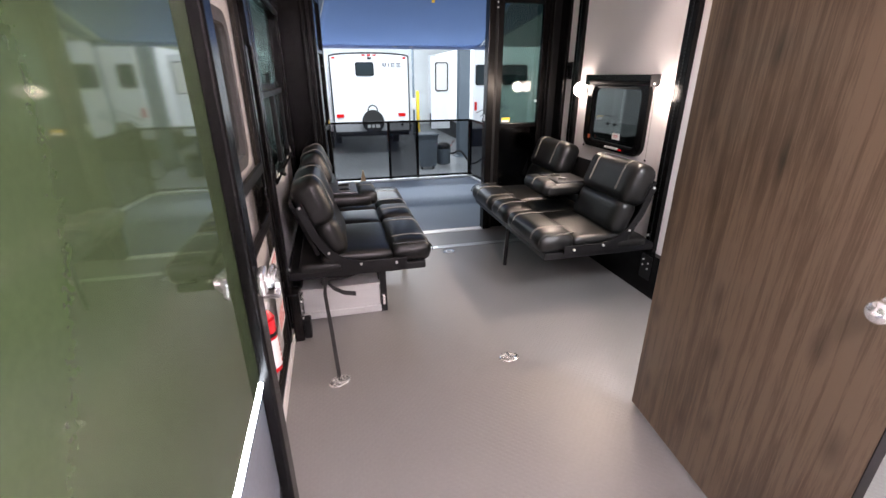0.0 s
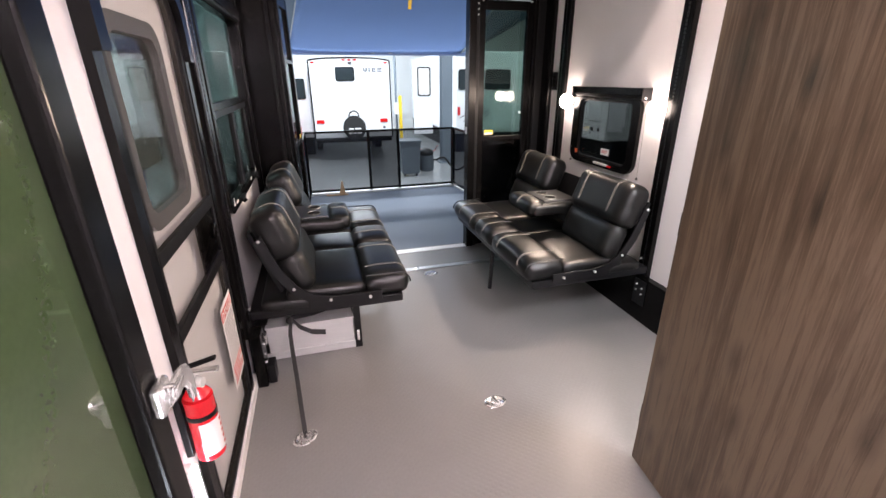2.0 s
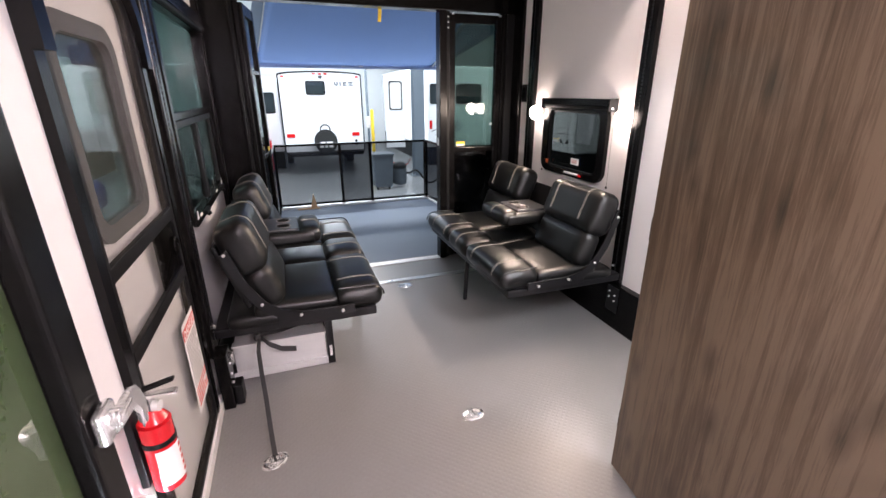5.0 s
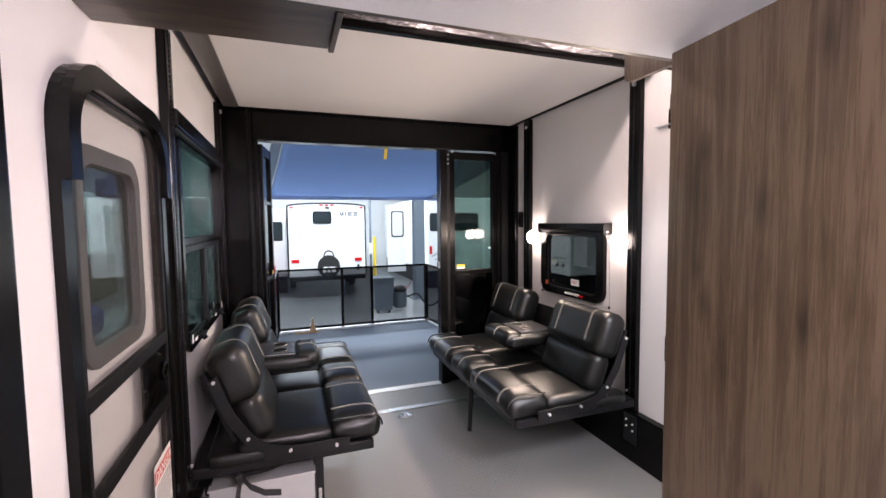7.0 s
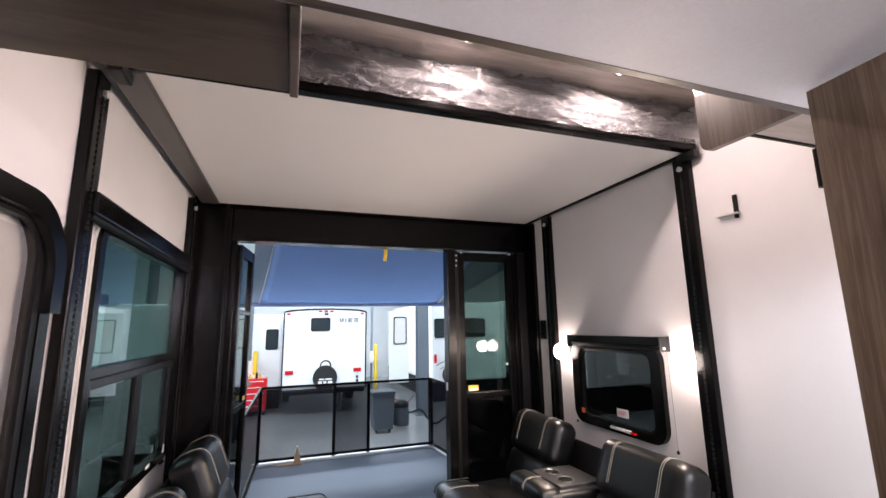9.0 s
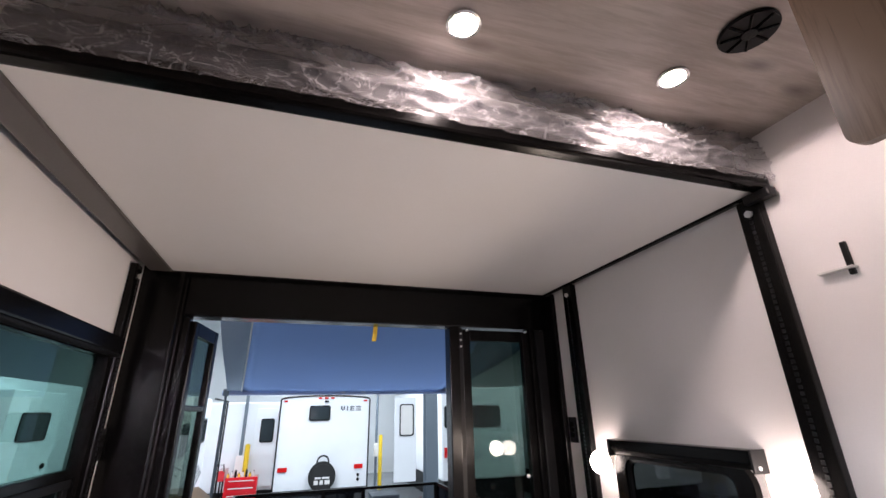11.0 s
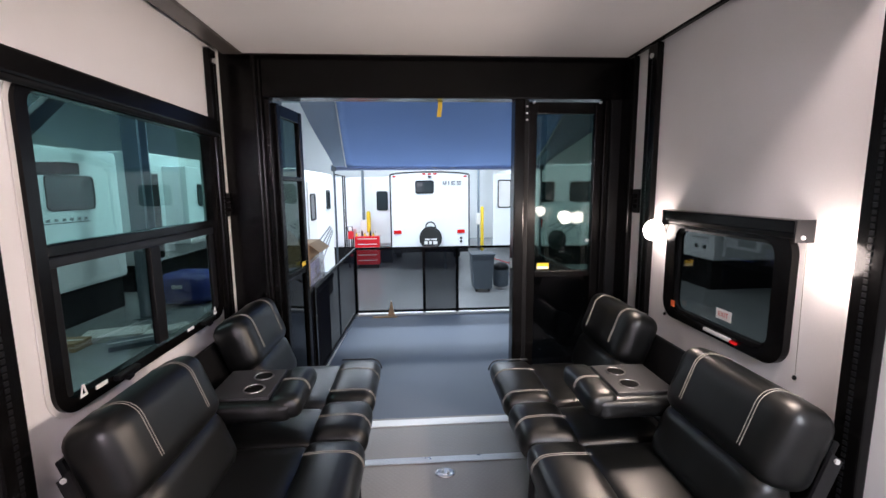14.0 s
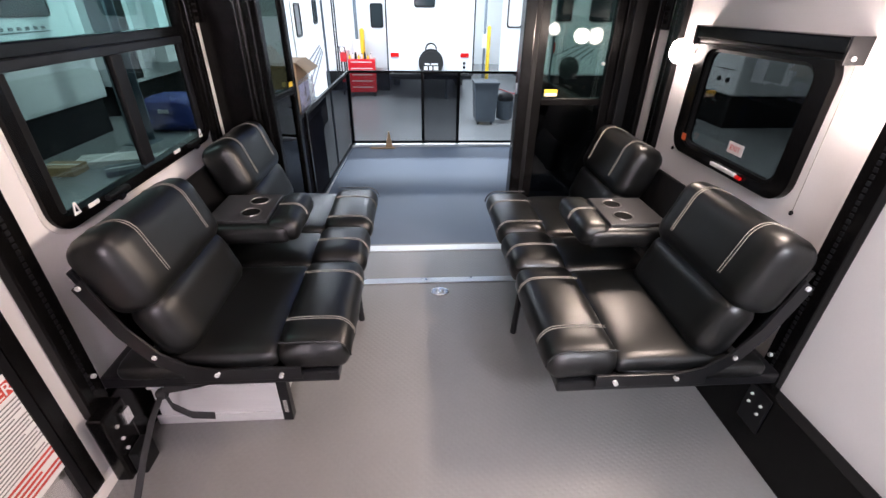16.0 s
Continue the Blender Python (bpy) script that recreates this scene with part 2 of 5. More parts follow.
CARD = worn(material("cardboard", (0.42, 0.28, 0.16), 0.8), 6, 0.1, 120, 0.06, 0.05)
AWNING = fabric("awning_fabric", (0.21, 0.30, 0.50))
AWNSIDE = fabric("awning_side_fabric", (0.26, 0.31, 0.38))
CONCRETE = worn(material("polished_concrete", (0.28, 0.295, 0.305), 0.22), 0.5, 0.14, 14, 0.02, 0.1)
BLOCK = worn(material("white_block_wall", (0.80, 0.82, 0.83), 0.55), 1.0, 0.04, 30, 0.05, 0.05)
ROOFDECK = worn(material("roof_deck", (0.30, 0.38, 0.38), 0.6), 0.6, 0.12, 10, 0.1, 0.05)
GREYST = worn(material("grey_steel_paint", (0.13, 0.16, 0.19), 0.45), 2, 0.1, 60, 0.05, 0.08)
GREYPL = worn(material("grey_bin_plastic", (0.08, 0.10, 0.12), 0.5), 4, 0.1, 90, 0.06, 0.08)
RUBBER = worn(material("black_rubber", (0.012, 0.012, 0.012), 0.7), 6, 0.2, 90, 0.1, 0.08)
WEB = worn(material("black_webbing", (0.012, 0.012, 0.013), 0.75), 20, 0.2, 600, 0.4, 0.05)
OLIVE = worn(material("olive_gloss_panel", (0.044, 0.066, 0.031), 0.05, 0.0, 0.75, 0.0), 2.5, 0.08, 120, 0.0, 0.03)
SLATE = worn(material("slate_gloss_panel", (0.16, 0.18, 0.21), 0.2), 3, 0.1, 120, 0.02, 0.05)
GLASS = see_through("clear_glass", (0.80, 0.86, 0.84), 1.45)
TINT = see_through("tinted_glass", (0.48, 0.63, 0.59), 1.45)
DARKTINT = see_through("dark_tinted_glass", (0.42, 0.49, 0.46), 1.45)
REARTINT = see_through("smoked_door_glass", (0.36, 0.44, 0.40), 1.45)
NET = see_through("insect_netting", (1, 1, 1), 1.02, 0.3, (0.05, 0.055, 0.06), 0.58, 0.0)
NETDENSE = see_through("deck_netting", (1, 1, 1), 1.02, 0.3, (0.03, 0.033, 0.04), 0.74, 0.0)
NETBLACK = see_through("dense_netting", (1, 1, 1), 1.02, 0.3, (0.012, 0.013, 0.018), 0.9, 0.0)
BULB = glowing("lamp_glass", (1.0, 0.82, 0.72), SCONCE)
PUCKGLOW = glowing("puck_lens", (1.0, 0.84, 0.70), 90.0)
COLDGLOW = glowing("cold_white_glow", (0.82, 0.90, 1.0), 40.0)
TUBE = glowing("tube_lamp", (0.9, 0.97, 1.0), 14.0)

# ---------------------------------------------------------------- mesh tools


def bx(x0, x1, y0, y1, z0, z1, bev=0.0, seg=2, bm=None):
    own = bmesh.new()
    bmesh.ops.create_cube(own, size=1.0, matrix=Matrix.Translation(((x0 + x1) / 2, (y0 + y1) / 2, (z0 + z1) / 2)) @ Matrix.Diagonal((abs(x1 - x0), abs(y1 - y0), abs(z1 - z0), 1)))
    if bev > 0:
        bmesh.ops.bevel(own, geom=own.edges[:], offset=bev, segments=seg, profile=0.6, affect="EDGES")
    return merge(bm, own)


def merge(bm, own):
    if bm is None:
        return own
    me = bpy.data.meshes.new("tmp")
    own.to_mesh(me)
    own.free()
    bm.from_mesh(me)
    bpy.data.meshes.remove(me)
    return bm


def rod(p0, p1, r, seg=14, r2=None, bm=None, bev=0.0):
    own = bmesh.new()
    p0, p1 = Vector(p0), Vector(p1)
    d = p1 - p0
    bmesh.ops.create_cone(own, cap_ends=True, segments=seg, radius1=r, radius2=r if r2 is None else r2, depth=d.length,
                          matrix=Matrix.Translation((p0 + p1) / 2) @ d.to_track_quat("Z", "Y").to_matrix().to_4x4())
    if bev:
        caps = [e for e in own.edges if any(len(f.verts) > 4 for f in e.link_faces)]
        bmesh.ops.bevel(own, geom=caps, offset=bev, segments=2, affect="EDGES")
    return merge(bm, own)


def ball(c, rx, ry, rz, bm=None, u=16, v=10):
    own = bmesh.new()
    bmesh.ops.create_uvsphere(own, u_segments=u, v_segments=v, radius=1, matrix=Matrix.Translation(c) @ Matrix.Diagonal((rx, ry, rz, 1)))
    return merge(bm, own)


def ring(c, n, r, thick, bm=None, seg=20, sides=8):
    """A torus round c with axis n."""
    own = bmesh.new()
    q = Vector(n).to_track_quat("Z", "Y").to_matrix()
    rows = []
    for i in range(seg):
        a = 2 * math.pi * i / seg
        rows.append([own.verts.new(Vector(c) + q @ Vector(((r + thick * math.cos(b)) * math.cos(a), (r + thick * math.cos(b)) * math.sin(a), thick * math.sin(b))))
                     for b in (2 * math.pi * j / sides for j in range(sides))])
    for i in range(seg):
        for j in range(sides):
            own.faces.new((rows[i][j], rows[(i + 1) % seg][j], rows[(i + 1) % seg][(j + 1) % sides], rows[i][(j + 1) % sides]))
    return merge(bm, own)


def pipe(points, r, bm=None, sides=8):
    """A bent tube through the points."""
    own = bmesh.new()
    pts = [Vector(p) for p in points]
    prev = None
    for i, p in enumerate(pts):
        d = (pts[min(i + 1, len(pts) - 1)] - pts[max(i - 1, 0)]).normalized()
        q = d.to_track_quat("Z", "Y").to_matrix()
        if prev is None:
            side = q @ Vector((1, 0, 0))
        else:
            side = (side - d * side.dot(d)).normalized()
        up = d.cross(side)
        row = [own.verts.new(p + r * (side * math.cos(a) + up * math.sin(a))) for a in (2 * math.pi * j / sides for j in range(sides))]
        if prev:
            for j in range(sides):
                own.faces.new((prev[j], prev[(j + 1) % sides], row[(j + 1) % sides], row[j]))
        else:
            own.faces.new(row[::-1])
        prev = row
    own.faces.new(prev)
    return merge(bm, own)


def band(points, across, thick, bm=None):
    """A flat strap through the points; across is the half width vector."""
    own = bmesh.new()
    a = Vector(across)
    pts = [Vector(p) for p in points]
    prev = None
    for i, p in enumerate(pts):
        d = (pts[min(i + 1, len(pts) - 1)] - pts[max(i - 1, 0)]).normalized()
        n = d.cross(a).normalized() * thick / 2
        row = [own.verts.new(p + a + n), own.verts.new(p - a + n), own.verts.new(p - a - n), own.verts.new(p + a - n)]
        if prev:
            for j in range(4):
                own.faces.new((prev[j], prev[(j + 1) % 4], row[(j + 1) % 4], row[j]))
        else:
            own.faces.new(row[::-1])
        prev = row
    own.faces.new(prev)
    return merge(bm, own)


def rounded(w, h, r, seg=6):
    """Outline of a rounded rectangle about 0, counter-clockwise."""
    out = []
    for cx, cy, a0 in ((w / 2 - r, h / 2 - r, 0), (-w / 2 + r, h / 2 - r, 90), (-w / 2 + r, -h / 2 + r, 180), (w / 2 - r, -h / 2 + r, 270)):
        for i in range(seg + 1):
            a = radians(a0 + 90 * i / seg)
            out.append((cx + r * math.cos(a), cy + r * math.sin(a)))
    return out


def frame_loop(outer, inner, d0, d1, m, bm=None):
    """A closed frame between two outlines of equal length, from depth d0 to d1, set by m."""
    own = bmesh.new()
    loops = [[own.verts.new(m @ Vector((x, y, d))) for x, y in o] for o, d in ((outer, d0), (outer, d1), (inner, d1), (inner, d0))]
    n = len(outer)
    for k in range(4):
        a, b = loops[k], loops[(k + 1) % 4]
        for i in range(n):
            own.faces.new((a[i], a[(i + 1) % n], b[(i + 1) % n], b[i]))
    bmesh.ops.recalc_face_normals(own, faces=own.faces[:])
    return merge(bm, own)


def slab(outline, d0, d1, m, bm=None, bev=0.0):
    """A plate with that outline from depth d0 to d1."""
    own = bmesh.new()
    f = own.faces.new([own.verts.new(m @ Vector((x, y, d0))) for x, y in outline])
    ext = bmesh.ops.extrude_face_region(own, geom=[f])
    off = m.to_3x3() @ Vector((0, 0, d1 - d0))
    bmesh.ops.translate(own, vec=off, verts=[v for v in ext["geom"] if isinstance(v, bmesh.types.BMVert)])
    bmesh.ops.recalc_face_normals(own, faces=own.faces[:])
    if bev:
        bmesh.ops.bevel(own, geom=[e for e in own.edges if any(len(f.verts) > 4 for f in e.link_faces)], offset=bev, segments=2, affect="EDGES")
    return merge(bm, own)


def cushion(x0, x1, y0, y1, z0, z1, r=0.04, puff=0.02, wrinkle=0.004, cuts=9, seed=0, grooves=()):
    """A stuffed, rounded block with slack leather."""
    own = bmesh.new()
    bmesh.ops.create_cube(own, size=2.0)
    bmesh.ops.subdivide_edges(own, edges=own.edges[:], cuts=cuts, use_grid_fill=True)
    c = Vector(((x0 + x1) / 2, (y0 + y1) / 2, (z0 + z1) / 2))
    hx, hy, hz = (x1 - x0) / 2, (y1 - y0) / 2, (z1 - z0) / 2
    for v in own.verts:
        p = Vector((math.sin(v.co.x * math.pi / 2) * hx, math.sin(v.co.y * math.pi / 2) * hy, math.sin(v.co.z * math.pi / 2) * hz))
        q = Vector((max(-hx + r, min(hx - r, p.x)), max(-hy + r, min(hy - r, p.y)), max(-hz + r, min(hz - r, p.z))))
        d = p - q
        if d.length > 1e-6:
            p = q + d.normalized() * r
        bulge = (1 - (p.x / hx) ** 2) * (1 - (p.y / hy) ** 2)
        p.z += puff * bulge * (1 if p.z > 0 else 0.2)
        w = c + p
        edge = 0.35 + 0.65 * max(abs(p.x / hx) ** 4, abs(p.y / hy) ** 4)
        k = noise.noise(Vector((w.x * 9, w.y * 14, w.z * 9 + seed * 7.1))) + 0.6 * noise.noise(Vector((w.x * 30, w.y * 22, w.z * 30 + seed)))
        p += p.normalized() * wrinkle * k * edge
        for gy in grooves:
            g = math.exp(-((w.y - gy) / 0.012) ** 2)
            p -= Vector((p.x / hx, 0, p.z / hz)) * 0.006 * g
        v.co = c + p
    for f in own.faces:
        f.smooth = True
    return own


def part(name, bm, mat, parent=None, label="", smooth=None, category="", group="", kind=""):
    me = bpy.data.meshes.new(name)
    if smooth is not None:
        for f in bm.faces:
            f.smooth = smooth
    bm.to_mesh(me)
    bm.free()
    me.materials.append(mat)
    ob = new(name, me)
    if smooth:
        me.set_sharp_from_angle(angle=radians(40))
    if parent is not None:
        ob.parent = parent
        ob.matrix_parent_inverse = parent.matrix_basis.inverted()
    return tagged(ob, label, category, group, kind)


def turned(bm, m):
    bm.transform(m)
    return bm


def thing(name, label, category, place=(0, 0, 0), group="", kind=""):
    ob = new(name)
    ob.empty_display_size = 0.1
    ob.matrix_basis = Matrix.Translation(place)
    return tagged(ob, label, category, group, kind)


def shell(name, bm, mat, label="", category="", smooth=None):
    return part(name, bm, mat, None, label, smooth, category, "", "structure")


XL = Matrix(((0, 0, 1, 0), (1, 0, 0, 0), (0, 1, 0, 0), (0, 0, 0, 1)))  # outline (a, b) -> (y, z), depth -> x
YF = Matrix(((1, 0, 0, 0), (0, 0, 1, 0), (0, 1, 0, 0), (0, 0, 0, 1)))  # outline (a, b) -> (x, z), depth -> y


def at_x(y, z):
    return Matrix.Translation((0, y, z)) @ XL


def at_y(x, z):
    return Matrix.Translation((x, 0, z)) @ YF

# ---------------------------------------------------------------- setting: the coach
CZ = 2.56      # main ceiling
shell("floor", bx(-0.06, 2.50, -1.6, 4.605, -0.06, 0.0), FLOOR, "grey studded rubber floor sheet of the coach", "floor")

# side walls, with real openings
DY0, DY1, DZ1 = 2.055, 2.825, 1.83
WY0, WY1, WZ0, WZ1 = 3.15, 4.25, 0.895, 1.865
RY0, RY1, RZ0, RZ1 = 3.25, 3.90, 0.925, 1.38
b = bx(-0.035, 0, -1.6, DY0, 0, CZ)
bx(-0.035, 0, DY0, DY1, DZ1, CZ, bm=b), bx(-0.035, 0, DY1, WY0, 0, CZ, bm=b)
bx(-0.035, 0, WY0, WY1, 0, WZ0, bm=b), bx(-0.035, 0, WY0, WY1, WZ1, CZ, bm=b), bx(-0.035, 0, WY1, 4.50, 0, CZ, bm=b)
# corners behind the arched door surround
slab([(DY0, DZ1 - 0.085), (DY0 + 0.09, DZ1), (DY0, DZ1)], -0.035, 0, XL, b)
slab([(DY1, DZ1 - 0.085), (DY1, DZ1), (DY1 - 0.09, DZ1)], -0.035, 0, XL, b)
shell("wall_left", b, WALL, "off-white vinyl coach wall with door and window openings", "wall")
b = bx(2.44, 2.475, -1.6, RY0, 0, CZ)
bx(2.44, 2.475, RY0, RY1, 0, RZ0, bm=b), bx(2.44, 2.475, RY0, RY1, RZ1, CZ, bm=b), bx(2.44, 2.475, RY1, 4.50, 0, CZ, bm=b)
shell("wall_right", b, WALL, "off-white vinyl coach wall with a small window opening", "wall")
shell("wall_front", bx(-0.06, 2.50, -1.66, -1.6, 0, CZ), WALL, "off-white vinyl wall closing the hall", "wall")
shell("partition_hall", bx(1.66, 1.72, -1.6, 1.08, 0, HALL_Z), WALL, "off-white partition wall of the hall", "wall")
shell("ceiling", bx(-0.06, 2.50, 1.98, 4.62, CZ, CZ + 0.06), WOOD_C, "grey wood-look ceiling panel", "ceiling")
shell("ceiling_hall", bx(0.0, 2.44, -1.6, 2.002, HALL_Z, HALL_Z + 0.06), HALLCEIL, "low white textured hall ceiling", "ceiling")
b = bx(0.0, 2.44, 2.003, 2.027, HALL_Z + 0.002, CZ - 0.002, 0.004)
shell("trim_hall_edge", b, WOOD_X, "dark brown wood edge above the hall ceiling", "trim")
# rear frame
b = bx(-0.06, 0.228, 4.50, 4.62, -0.05, CZ, 0.012)
bx(2.415, 2.50, 4.50, 4.62, -0.05, CZ, 0.012, bm=b)
bx(0.228, 2.415, 4.50, 4.62, 2.102, CZ, 0.008, bm=b)
bx(2.405, 2.438, 4.36, 4.499, 0.31, 2.32, 0.006, bm=b)
shell("rear_frame", b, BLACK, "gloss black rear door frame", "door frame")
b = bx(0.19, 0.215, 4.455, 4.498, 0.0, 2.33, 0.008)
shell("trim_rear_left", b, BLACK, "black corner moulding", "trim")
shell("door_sill", bx(0.23, 1.735, 4.497, 4.575, -0.04, 0.006, 0.003), ALU, "bright aluminium rear door sill", "door sill")
b = bx(0.25, 2.2, 4.095, 4.15, 0.0, 0.006, 0.003)
shell("trim_floor_strip", b, studded(worn(material("tread_plate", (0.55, 0.55, 0.55), 0.3, 0.9), 9, 0.1, 80, 0.1, 0.1), 0.018, 0.8), "bright tread-plate strip across the floor", "floor strip")
# black kick boards
b = bx(2.385, 2.438, 2.0, 4.49, 0.0, 0.305, 0.006)
shell("baseboard_right", b, BLACK, "gloss black kick board along the wall", "baseboard")
b = bx(0.002, 0.04, 2.99, 4.49, 0.0, 0.30, 0.006)
shell("baseboard_left", b, BLACK, "gloss black kick board along the wall", "baseboard")
shell("baseboard_door", bx(0.002, 0.03, 1.58, 2.95, 0.0, 0.05, 0.004), WHITEPL, "pale floor edging by the entry door", "baseboard")

# vertical lift rails of the bed
def lift_rail(x, y, w, side, top):
    rail = thing("bed_lift_rail", "gloss black vertical bed lift rail with toothed slot", "rail", (x, y, 0), "bed lift rails")
    s = side
    part("channel", bx(x, x + s * 0.035, y - w / 2, y + w / 2, 0.28, top, 0.006), BLACK, rail)
    t = bmesh.new()
    for i in range(int((top - 0.4) / 0.02)):
        z = 0.36 + i * 0.02
        bx(x + s * 0.0352, x + s * 0.038, y - 0.006, y + 0.006, z, z + 0.013, bm=t)
    part("rack", t, STEELB, rail, kind="stuff")
    part("bolt", rod((x + s * 0.034, y, top - 0.06), (x + s * 0.046, y, top - 0.06), 0.014, 6), ALU, rail)
    part("bolt", rod((x + s * 0.034, y + 0.02, 0.42), (x + s * 0.046, y + 0.02, 0.42), 0.008, 6), ALU, rail)
    return rail


lift_rail(0.001, 2.955, 0.09, 1, 2.32)
lift_rail(0.001, 4.345, 0.075, 1, 2.32)
lift_rail(2.439, 2.945, 0.085, -1, 2.32)
lift_rail(2.439, 4.165, 0.095, -1, 2.32)
# ---------------------------------------------------------------- lift bed under the ceiling
bed = thing("lift_bed", "raised lift bed with white underside panel and plastic-wrapped mattress", "bed", (1.3, 3.6, 2.33))
part("underside_panel", bx(0.15, 2.415, 2.906, 4.488, 2.335, 2.355, 0.003), CEIL, bed, "smooth off-white panel")
part("front_tube", bx(0.06, 2.425, 2.855, 2.905, 2.325, 2.385, 0.01), BLACK, bed, "black steel tube")
part("side_tube", bx(0.045, 0.15, 2.906, 4.45, 2.325, 2.375, 0.008), GREYTUBE, bed, "brown-grey steel channel")
part("side_tube", bx(2.405, 2.435, 2.906, 4.49, 2.325, 2.375, 0.006), BLACK, bed, "black steel channel")
part("rear_tube", bx(0.06, 2.42, 4.455, 4.492, 2.325, 2.375, 0.006), BLACK, bed)
for x in (0.095, 2.40):
    part("hanger_arm", bx(x - 0.02, x + 0.02, 2.84, 2.94, 2.29, 2.325, 0.006), STEELB, bed)
part("mattress", cushion(0.12, 2.36, 2.885, 4.4, 2.375, 2.525, 0.05, 0.01, 0.004, 8), material("grey_ticking", (0.05, 0.05, 0.055), 0.8), bed, "dark mattress")


def film_sheet():
    """Crumpled film round the mattress edge: a flat skirt, a welded seam, then a puffed top."""
    own = bmesh.new()
    nx, ny = 380, 46

    def fold(x, s, fx, fs, lean, seed, sharp):
        return (1 - abs(noise.noise(Vector((x * fx + s * lean, s * fs, seed)))) * 2.2) ** sharp if abs(noise.noise(Vector((x * fx + s * lean, s * fs, seed)))) < 0.45 else 0.0

    rows = []
    for j in range(ny + 1):
        s = j / ny
        row = []
        for i in range(nx + 1):
            x = 0.085 + 2.35 * i / nx
            if s < 0.26:
                y, z, puff = 2.848, 2.347 + 0.07 * s / 0.26, 0.35
            else:
                q = (s - 0.26) / 0.74
                y, z = 2.850 + 0.02 * q + 0.12 * max(0.0, q - 0.55), 2.417 + 0.132 * math.sin(q * math.pi / 2)
                puff = 0.5 + 0.9 * q
            k = fold(x, s, 5.0, 2.0, 4.0, 1.3, 4) * 0.026 + fold(x, s, 11.0, 4.0, -7.0, 5.3, 3) * 0.016
            k += fold(x, s, 27.0, 9.0, 12.0, 2.2, 3) * 0.004 + noise.noise(Vector((x * 3, s * 1.5, 8.1))) * 0.014
            weld = 0.008 if 0.24 < s < 0.29 else 0.0
            sag = noise.noise(Vector((x * 2.1, 3.3, 0.5))) * 0.012
            row.append(own.verts.new((x, y - k * puff - weld, z + sag * (1 if s < 0.3 else 0.5) + k * 0.08 * s)))
        rows.append(row)
    for j in range(ny):
        for i in range(nx):
            own.faces.new((rows[j][i], rows[j][i + 1], rows[j + 1][i + 1], rows[j + 1][i])).smooth = True
    return own


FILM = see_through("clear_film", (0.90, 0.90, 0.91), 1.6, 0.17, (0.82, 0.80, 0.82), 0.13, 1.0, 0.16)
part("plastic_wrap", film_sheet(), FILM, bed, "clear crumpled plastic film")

# ---------------------------------------------------------------- cabinets over the hall end
cab = thing("overhead_cabinet", "dark brown wood-look overhead cabinet box by the wall", "cabinet", (0.3, 2.15, HALL_Z), "overhead cabinets")
part("bottom_panel", bx(0.002, 0.60, 2.029, 2.30, HALL_Z + 0.012, HALL_Z + 0.03, 0.003), WOOD_X, cab)
part("rear_panel", bx(0.002, 0.60, 2.282, 2.30, HALL_Z + 0.031, CZ - 0.003, 0.003), WOOD_X, cab)
part("end_panel", bx(0.581, 0.60, 2.029, 2.281, HALL_Z + 0.031, CZ - 0.003, 0.003), WOOD_C, cab)
part("end_strip", bx(0.601, 0.618, 2.029, 2.302, HALL_Z + 0.002, CZ - 0.003, 0.003), WOOD_X, cab, "dark brown edge strip")
cab = thing("overhead_cabinet", "brown wood-look overhead box with a rounded side panel", "cabinet", (2.0, 2.15, HALL_Z), "overhead cabinets")
o = [(2.029, CZ - 0.004), (2.029, HALL_Z + 0.016)] + [(2.30 - 0.03 + 0.03 * math.sin(radians(a)), HALL_Z + 0.016 + 0.03 - 0.03 * math.cos(radians(a))) for a in range(0, 91, 15)] + [(2.30, CZ - 0.004)]
part("side_panel", slab(o, 1.74, 1.76, XL), WOOD_Z, cab)
part("bottom_panel", bx(1.761, 2.438, 2.029, 2.27, HALL_Z + 0.09, HALL_Z + 0.11, 0.003), WOOD_C, cab)
part("rear_panel", bx(1.761, 2.438, 2.25, 2.27, HALL_Z + 0.111, CZ - 0.004, 0.003), WOOD_Z, cab)
shell("trim_cabinet", bx(1.762, 2.436, 2.271, 2.283, HALL_Z + 0.086, HALL_Z + 0.112, 0.003), BLACKMAT, "black edge under the overhead box", "trim")

for lx in (1.19, 1.885):
    puck = thing("ceiling_puck_light", "round lit ceiling puck light", "lamp", (lx, 2.70, CZ), "ceiling puck lights")
    part("rim", ring((lx, 2.70, CZ - 0.006), (0, 0, 1), 0.042, 0.007), CHROME, puck)
    part("lens", rod((lx, 2.70, CZ - 0.010), (lx, 2.70, CZ - 0.001), 0.038, 20), PUCKGLOW, puck, "glowing warm lens")
sp = thing("ceiling_speaker", "round black ceiling speaker grille", "speaker", (1.95, 2.50, CZ))
part("grille", rod((1.95, 2.50, CZ - 0.012), (1.95, 2.50, CZ - 0.001), 0.075, 28, bev=0.004), BLACKMAT, sp)
for a in range(0, 360, 45):
    d = Vector((math.cos(radians(a)), math.sin(radians(a)), 0))
    part("spoke", rod(Vector((1.95, 2.50, CZ - 0.014)) + d * 0.018, Vector((1.95, 2.50, CZ - 0.014)) + d * 0.068, 0.004, 6), BLACK, sp)
part("hub", rod((1.95, 2.50, CZ - 0.018), (1.95, 2.50, CZ - 0.012), 0.02, 16), BLACK, sp)

